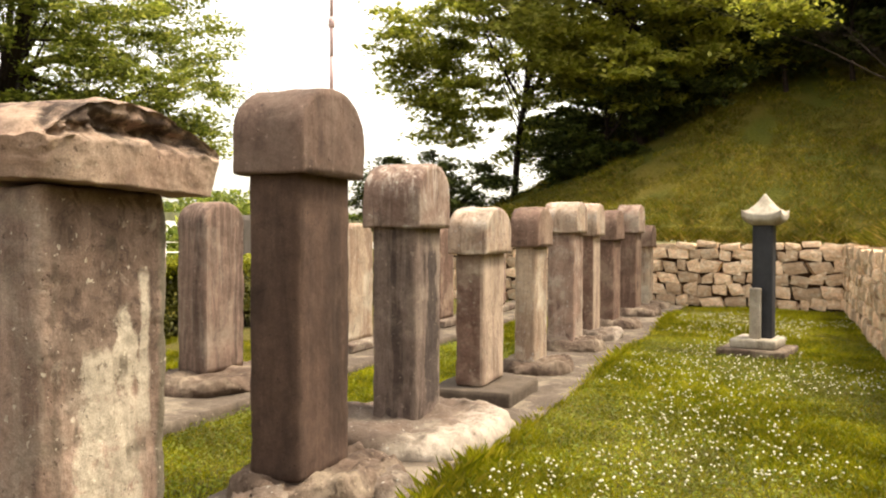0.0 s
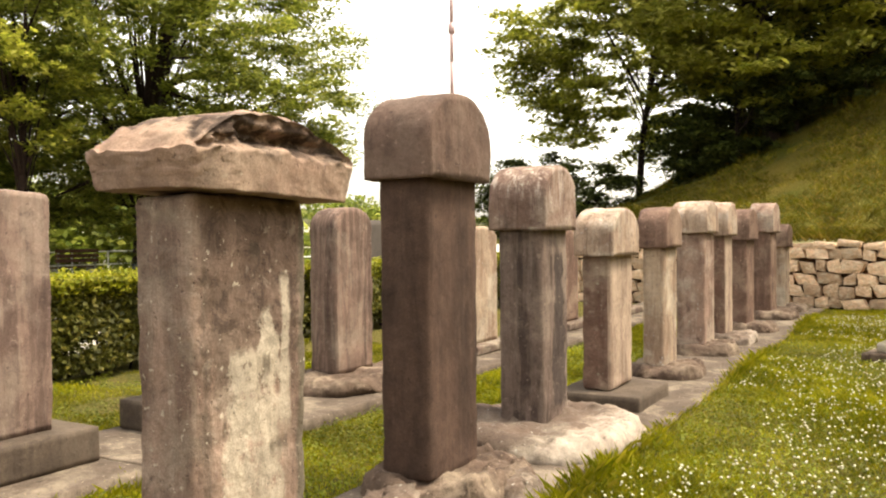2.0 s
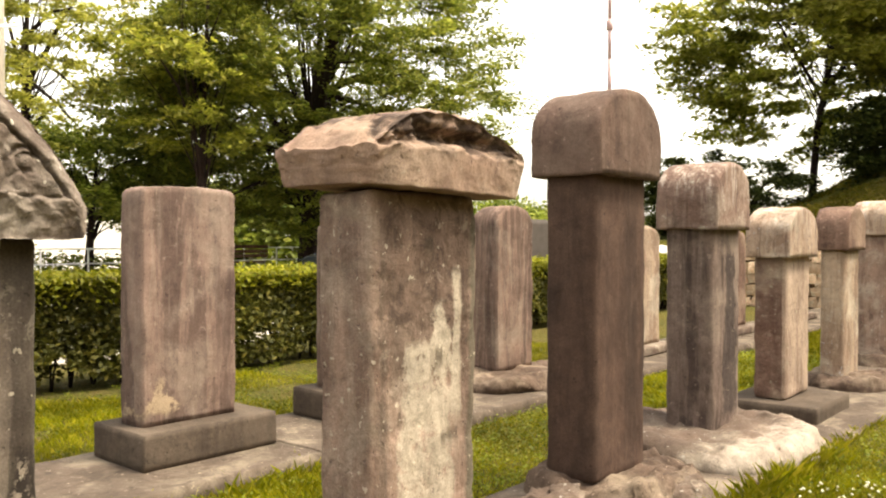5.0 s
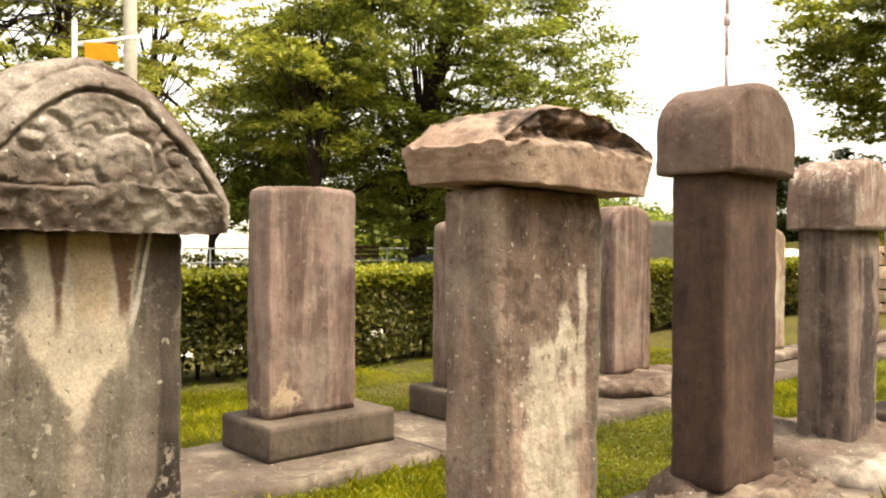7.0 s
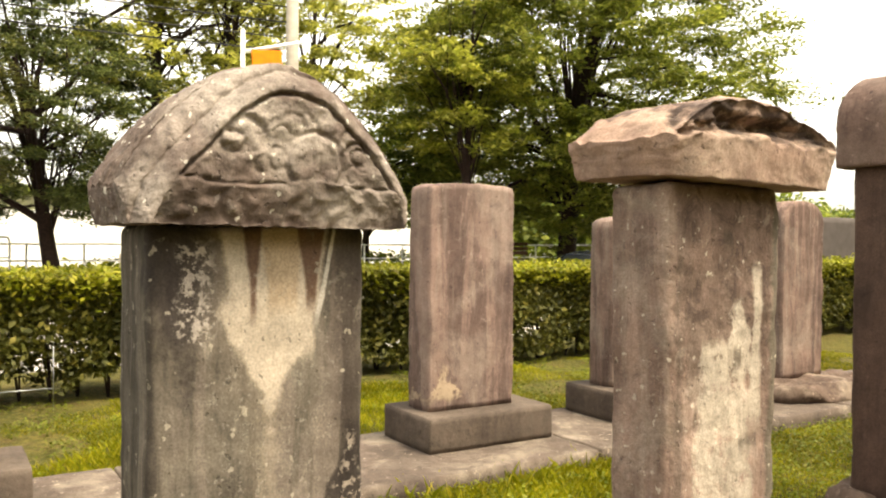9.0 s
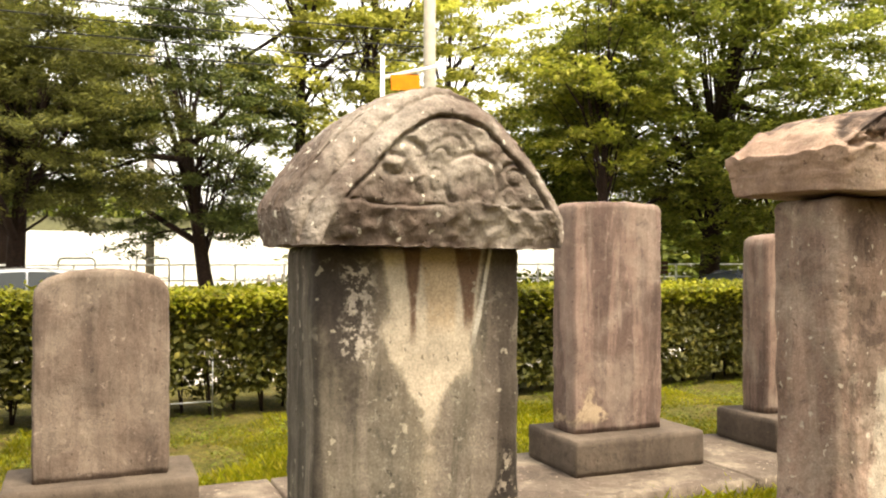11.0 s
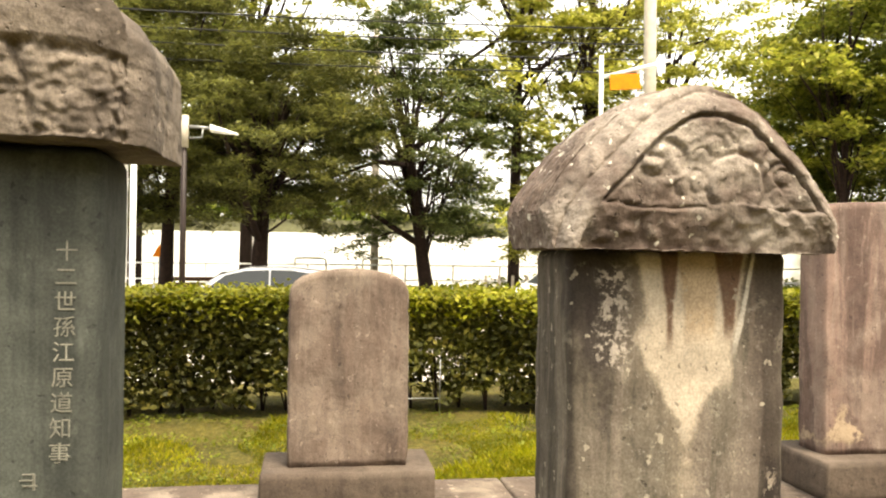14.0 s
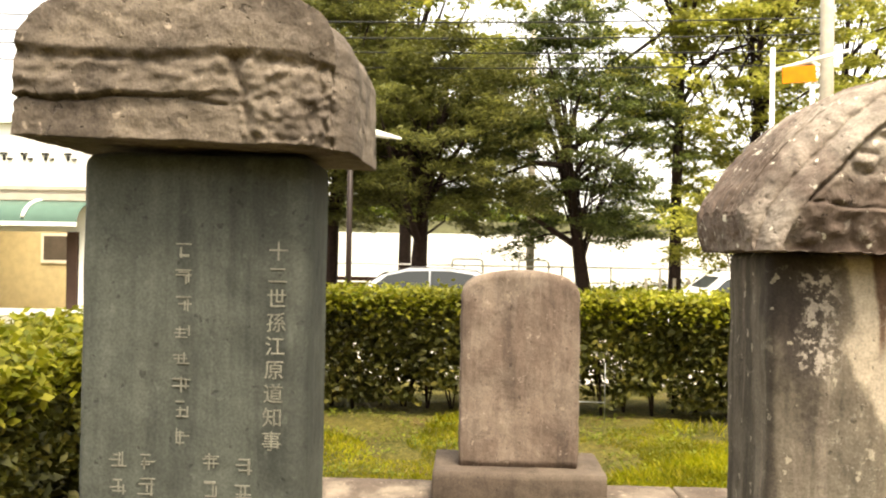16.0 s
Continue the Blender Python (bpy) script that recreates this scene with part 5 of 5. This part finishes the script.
# ---- parked cars ----
def car(x, y, z, turn, paint, label, seed, length=4.4, height=1.45):
    t = thing("parked_car", pose(x, y, z, 0, 0, turn), label, "car", "parked cars")
    w, L, H = 1.72, length, height
    prof = [(-0.5, 0.32), (-0.49, 0.6), (-0.3, 0.64), (-0.17, 0.9), (-0.06, 0.99), (0.1, 1.0), (0.25, 0.96), (0.4, 0.72), (0.49, 0.66), (0.5, 0.32), (0.46, 0.16), (-0.46, 0.16)]

    def section(name, pts, inset, mat, width):
        verts, faces = [], []
        n = len(pts)
        for s, k in ((-1, 0.9), (-1, 1.0), (1, 1.0), (1, 0.9)):
            for u, v in pts:
                inn = inset * max(0.0, (v - 0.62) / 0.38)
                off = (width / 2 - inn) * s
                verts.append((off * (1.0 if k == 1.0 else 1.0), u * L, v * H) if k == 1.0 else (off * 0.97, u * L * 0.985, v * H * 0.985 + 0.01))
        for i in range(n):
            j = (i + 1) % n
            faces.append([n + i, n + j, 2 * n + j, 2 * n + i])
            faces.append([i, j, n + j, n + i])
            faces.append([2 * n + i, 2 * n + j, 3 * n + j, 3 * n + i])
        faces.append(list(range(n))[::-1])
        faces.append(list(range(3 * n, 4 * n)))
        return mesh_data(name, verts, faces, mat, False)

    part("body", section("body", prof, 0.2, paint, w), t)
    for s in (-1, 1):
        for name, a in (("window", [(-0.24, 0.665), (-0.145, 0.885), (-0.06, 0.945), (0.037, 0.957), (0.037, 0.665)]), ("window", [(0.045, 0.665), (0.045, 0.957), (0.13, 0.95), (0.23, 0.915), (0.33, 0.69)])):
            verts = []
            for k in (0.0, 0.012):
                for u, v in a:
                    inn = 0.2 * max(0.0, (v - 0.62) / 0.38)
                    verts.append((s * (w / 2 - inn + k), u * L, v * H))
            n = len(a)
            faces = [list(range(n, 2 * n))] + [[i, (i + 1) % n, n + (i + 1) % n, n + i] for i in range(n)]
            part(name, mesh_data("window", verts, faces, M["glass_dark"], False), t, "dark side window")
    part("windscreen", mesh_data("windscreen", [(-0.68, -0.285 * L, 0.66 * H), (0.68, -0.285 * L, 0.66 * H), (0.54, -0.165 * L, 0.925 * H), (-0.54, -0.165 * L, 0.925 * H)], [[0, 1, 2, 3]], M["glass_dark"], False), t)
    for s in (-1, 1):
        for u in (-0.31, 0.31):
            v, f = tube(((s * 0.68, u * L, 0.31), (s * 0.86, u * L, 0.31)), (0.31, 0.31), 16)
            wheel = part("wheel", mesh_data("wheel", v, f, M["rubber"], False), t)
            v, f = tube(((s * 0.84, u * L, 0.31), (s * 0.875, u * L, 0.31)), (0.2, 0.18), 14)
            part("rim", mesh_data("rim", v, f, M["grey_metal"], False), wheel, "grey metal rim")
    return t


car(-16.0, -3.75, ROAD_Z + 0.04, 0, M["car_silver"], "silver saloon car parked on the road", 1)
car(-16.3, 2.75, ROAD_Z + 0.06, 0, M["car_white"], "white hatchback parked on the road", 2, 3.9)
car(-17.5, 14.4, ROAD_Z - 0.1, 0, M["car_dark"], "dark saloon car parked under the big tree", 3)

# ---- road furniture ----
t = thing("utility_pole", pose(-17.3, 4.75, ROAD_Z), "tall pale concrete utility pole with step rungs", "utility pole")
part("pole", tubes("pole", [(((0, 0, 0), (0, 0, 12)), (0.17, 0.12))], M["concrete_pole"], 14), t)
for i in range(7):
    part("rung", tubes("rung", [(((0, -0.3, 4.6 + i * 0.22), (0, 0.0, 4.65 + i * 0.22)), (0.03, 0.03))], M["white_metal"], 6), t)
t = thing("utility_pole", pose(-29.1, -0.7, ROAD_Z), "far utility pole with a cross-arm, half hidden by trees", "utility pole")
part("pole", tubes("pole", [(((0, 0, 0), (0, 0, 10.6)), (0.15, 0.11))], M["concrete_pole"], 12), t)
part("cross_arm", boxes("cross_arm", [(-0.06, -0.75, 10.0, 0.06, 0.75, 10.12)], M["grey_metal"]), t)
for yy in (-0.65, 0.0, 0.65):
    part("insulator", tubes("insulator", [(((0, yy, 10.12), (0, yy, 10.34)), (0.05, 0.035))], M["white_metal"], 8), t)
t = thing("sign_gantry", pose(-15.7, 3.55, ROAD_Z + 0.15), "pale steel posts carrying a small orange sign", "road sign")
part("post", tubes("post", [(((0, -0.5, 0), (0, -0.5, 5.75)), (0.05, 0.045))], M["white_metal"], 10), t)
part("post", tubes("post", [(((0, 0.27, 3.0), (0, 0.27, 5.0)), (0.045, 0.045))], M["white_metal"], 10), t)
part("arm", tubes("arm", [(((0, -0.5, 5.3), (0, 1.0, 5.72)), (0.04, 0.035))], M["white_metal"], 10), t)
part("sign_plate", boxes("sign_plate", [(0.05, 0.03, 5.05, 0.09, 0.67, 5.37)], M["orange"]), t, "plain orange plate", pose(0, 0, 0, 4, 0, 0))
t = thing("street_lamp", pose(-12.0, -4.66, ROAD_Z - 0.2), "brown street lamp with a white arm lamp", "street lamp")
part("pole", tubes("pole", [(((0, 0, 0), (0, 0, 3.95)), (0.048, 0.042))], M["brown_metal"], 12), t)
part("collar", tubes("collar", [(((0, 0, 3.5), (0, 0, 3.98)), (0.065, 0.065))], M["concrete_pole"], 12), t)
part("arm", tubes("arm", [(((0, 0.05, 3.82), (0, 0.42, 3.8)), (0.025, 0.02)), (((0, 0.05, 3.65), (0, 0.26, 3.66), (0, 0.27, 3.8)), (0.015, 0.015, 0.015))], M["grey_metal"], 8), t)
v, f = lattice(4, 10, 4)
part("lamp_head", mesh_data("lamp_head", [(a * 0.08 * (1 - 0.3 * b), 0.58 + b * 0.2, 3.76 - 0.04 * b + c * 0.03 * (1 - 0.6 * b)) for a, b, c in v], f, M["white_metal"]), t)
t = thing("roadside_post", pose(-11.0, -5.16, -0.6), "pale painted post at the hedge corner", "post")
part("pole", tubes("pole", [(((0, 0, 0), (0, 0, 3.25)), (0.042, 0.04))], M["white_metal"], 10), t)
part("post_cap", tubes("post_cap", [(((0, 0, 3.25), (0, 0, 3.28)), (0.046, 0.03))], M["grey_metal"], 10), t)
t = thing("warning_sign", pose(-24.6, -7.28, ROAD_Z), "small orange triangular warning sign by the railing", "road sign")
part("pole", tubes("pole", [(((0, 0, 0), (0, 0, 1.62)), (0.03, 0.03))], M["grey_metal"], 8), t)
v, f = [(q, s * 0.2, z) for q in (0.035, 0.055) for s, z in ((-1, 1.6), (1, 1.6), (0, 1.97))], [(0, 2, 1), (3, 4, 5), (0, 1, 4, 3), (1, 2, 5, 4), (2, 0, 3, 5)]
part("plate", mesh_data("plate", v, f, M["orange"], False), t, "orange triangular plate")
t = thing("radio_mast", pose(-26.0, 45.6, 0), "thin faded red radio mast", "mast")
for i in range(12):
    part("section", tubes("section", [(((0, 0, i * 2.6), (0, 0, i * 2.6 + 2.6)), (0.16 - i * 0.006, 0.155 - i * 0.006))], M["red_paint"], 8), t)
part("collar", tubes("collar", [(((0, 0, 14.9), (0, 0, 15.5)), (0.22, 0.22))], M["red_paint"], 8), t)

# white railing along the far side of the road
t = thing("railing", pose(-25.0, 0, ROAD_Z), "thin white metal railing along the road's far side", "railing")
for i in range(60):
    part("post", tubes("post", [(((0, -45 + i * 1.5, 0), (0, -45 + i * 1.5, 1.45)), (0.03, 0.03))], M["white_metal"], 6), t)
for z in (0.45, 0.95, 1.42):
    part("rail", tubes("rail", [(((0, -45, z), (0, 45, z)), (0.025, 0.025))], M["white_metal"], 6), t)


def bench(x, y, label, lift=0.0):
    t = thing("bench", pose(x, y, ROAD_Z + lift), label, "bench", "benches")
    if lift:
        part("base", block("base", 0.7, 1.9, lift, M["concrete"], 0.02, 0.003, 0.2, 4, 0.2), t, "low concrete base", pose(0, 0, -lift))
    for k in range(3):
        part("seat_slat", boxes("seat_slat", [(-0.2 + k * 0.14, -0.8, 0.42, -0.08 + k * 0.14, 0.8, 0.46)], M["bench_wood"]), t)
    for z in (0.6, 0.76, 0.92):
        part("back_slat", boxes("back_slat", [(0.22, -0.8, z, 0.26, 0.8, z + 0.12)], M["bench_wood"]), t)
    for yy in (-0.7, 0.66):
        part("leg", boxes("leg", [(-0.2, yy, 0, 0.21, yy + 0.05, 0.42), (0.19, yy, 0.42, 0.22, yy + 0.05, 1.0)], M["grey_metal"]), t)


bench(-23.3, 15.3, "dark brown slatted bench on a low concrete base", 0.5)
bench(-24.2, -6.4, "dark brown slatted bench by the road")
for hx0, hy0 in ((-23.6, -2.9), (-24.6, -0.9)):
    t = thing("hoop_barrier", pose(hx0, hy0, ROAD_Z), "white tubular metal hoop beside the railing", "barrier", "hoop barriers")
    ring = [(0, -0.45, 0), (0, -0.45, 1.5)] + [(0, -0.35 - 0.1 * math.cos(q * math.pi / 8), 1.5 + 0.12 * math.sin(q * math.pi / 8)) for q in range(1, 5)]
    ring += [(0, -yy, zz) for _, yy, zz in ring[::-1]]
    part("hoop", tubes("hoop", [(ring, [0.028] * len(ring))], M["white_metal"], 8), t)
    part("crossbar", tubes("crossbar", [(((0, -0.45, 1.05), (0, 0.45, 1.05)), (0.022, 0.022))], M["white_metal"], 6), t)
t = thing("notice_board", pose(-8.6, 12.05, -0.2), "dark grey notice board seen from behind", "board")
part("panel", block("panel", 0.08, 1.6, 1.0, M["board"], 0.01, 0.0, 0.2, 1, 0.2), t, at=pose(0, 0, 1.0))
for yy in (-0.7, 0.7):
    part("post", tubes("post", [(((0, yy, 0), (0, yy, 1.1)), (0.04, 0.04))], M["grey_metal"], 8), t)
t = thing("timber_fence", pose(-20.0, 1.5, ROAD_Z), "low pale timber fence by the road", "fence")
for i in range(5):
    part("picket", boxes("picket", [(0, i * 0.35, 0, 0.05, i * 0.35 + 0.07, 1.25)], M["concrete_pole"]), t)
part("rail", boxes("rail", [(-0.04, -0.1, 0.7, 0, 1.6, 0.78)], M["concrete_pole"]), t)
t = thing("overhead_wires", pose(0, 0, 0), "thin black overhead wires", "wires")
for i, (za, zb) in enumerate(((6.6, 6.9), (6.25, 6.55), (5.9, 6.3), (5.6, 5.9))):
    pts = [(-17.3 - 0.0 * s, 4.7 - 26 * s, za + (zb - za) * s - 1.2 * s * (1 - s)) for s in [k / 10 for k in range(11)]]
    part("wire", tubes("wire", [(pts, [0.018] * 11)], M["wire"], 4), t)

# ---- single-storey restaurant across the corner ----
def restaurant():
    x, z = -11.7, -0.42
    t = thing("restaurant", pose(x, -9.8, z), "white flat-fronted restaurant with a green awning and lit window", "building")
    y0, y1, h = -5.2, 3.5, 3.7
    part("wall", boxes("wall", [(-0.15, y0, 0, 0, y1, 0.85), (-0.15, y0, 2.05, 0, y1, h), (-0.15, y0, 0.85, 0, -3.6, 2.05), (-0.15, 1.05, 0.85, 0, 1.4, 2.05), (-0.15, 3.1, 0.85, 0, y1, 2.05)], M["white_wall"]), t)
    part("side_wall", boxes("side_wall", [(-4.2, y1 - 0.15, 0, -0.15, y1, h)], M["white_wall"]), t)
    part("side_wall", boxes("side_wall", [(-4.2, y0, 0, -0.15, y0 + 0.15, h)], M["white_wall"]), t)
    part("roof", boxes("roof", [(-4.2, y0 - 0.1, h, 0.1, y1 + 0.1, h + 0.15)], M["white_wall"]), t)
    part("room_wall", boxes("room_wall", [(-4.0, y0 + 0.15, 0, -3.9, y1 - 0.15, h)], M["inside"]), t)
    part("room_floor", boxes("room_floor", [(-3.9, y0 + 0.15, 0, -0.16, y1 - 0.15, 0.05)], M["dark_wood"]), t)
    part("window_sill", boxes("window_sill", [(0.003, -3.7, 0.78, 0.15, 1.15, 0.87)], M["white_metal"]), t)
    part("door_frame", boxes("door_frame", [(-0.1, 0.88, 0.87, 0.04, 1.04, 2.05)], M["dark_wood"]), t)
    part("door", boxes("door", [(-0.12, 1.4, 0.0, -0.05, 3.1, 2.05)], M["glass_dark"]), t)
    verts, faces = [], []
    n = 8
    for yy in (y0, y1 - 2.2):
        for i in range(n + 1):
            a = i / n * math.pi / 2
            verts.append((0.02 + 0.6 * math.sin(a), yy, 2.17 + 0.34 * math.cos(a)))
    for i in range(n):
        faces.append([i, i + 1, n + 2 + i, n + 1 + i])
    aw = part("awning", mesh_data("awning", verts + [(vx - 0.01, vy, vz - 0.012) for vx, vy, vz in verts], faces + [[q + 2 * (n + 1) for q in f][::-1] for f in faces], M["awning"]), t, "curved green awning")
    for k in range(7):
        yy = y0 + 0.2 + k * 1.1
        part("awning_rib", tubes("awning_rib", [([(0.03 + 0.6 * math.sin(a * 0.2), yy, 2.18 + 0.34 * math.cos(a * 0.2)) for a in range(8)], [0.03] * 8)], M["white_metal"], 6), t)
    part("awning_bar", boxes("awning_bar", [(0.6, y0, 2.12, 0.64, y1 - 2.2, 2.18)], M["white_metal"]), t)
    part("cornice", boxes("cornice", [(0.003, y0, 2.52, 0.12, y1, 2.62), (0.003, y0, 2.68, 0.09, y1, 2.74)], M["concrete_pole"]), t)
    for i, yy in enumerate((-0.2, 0.12, 0.45, 0.8)):
        part("sign_character", boxes("sign_character", [(0.003, yy, 3.22, 0.03, yy + 0.11, 3.25), (0.003, yy + 0.05, 3.13, 0.031, yy + 0.08, 3.21), (0.003, yy + 0.12, 3.14, 0.03, yy + 0.19, 3.17)], M["wire"]), t, "small dark sign bars")
    p = thing("framed_picture", pose(x - 3.88, -11.0, z), "dark framed picture on the cream inner wall", "picture")
    part("frame", boxes("frame", [(0, -0.36, 1.5, 0.05, 0.36, 2.1)], M["white_wall"]), p)
    part("print", boxes("print", [(0.05, -0.3, 1.56, 0.056, 0.3, 2.04)], M["board"]), p)
    c = thing("counter", pose(x - 2.2, -12.6, z + 0.05), "dark wooden counter inside the restaurant", "counter")
    part("body", boxes("body", [(-0.3, -2.4, 0, 0.3, 1.0, 1.0)], M["dark_wood"]), c)
    lamp = thing("ceiling_lamp", pose(x - 2.4, -10.6, z + 2.6), "warm ceiling lamp inside the restaurant", "lamp")
    em = bpy.data.materials.new("warm_bulb")
    em.use_nodes = True
    em.node_tree.nodes["Principled BSDF"].inputs["Emission Color"].default_value = (1.0, 0.88, 0.68, 1)
    em.node_tree.nodes["Principled BSDF"].inputs["Emission Strength"].default_value = 3.5
    part("diffuser", boxes("diffuser", [(-0.5, -0.9, -0.05, 0.5, 0.9, 0.0)], em), lamp)


restaurant()

# ---- the retaining walls, stone by stone ----
rubble_wall("wall_back", (-6.5, LAWN_Y - 0.12, 0), 0, 8.95, 1.3, "retaining wall of squared tan rubble with dark joints", 5)
rubble_wall("wall_side", (LAWN_X - 0.1, LAWN_Y, 0), -90, 10.0, 1.25, "side retaining wall of tan rubble beside the lawn", 6)
tagged(new("wall_side_rest", boxes("wall_side_rest", [(LAWN_X, -14, -0.1, LAWN_X + 0.3, LAWN_Y - 10.02, 1.22)], M["walling"])), "plain end of the side retaining wall", "wall", kind="structure")
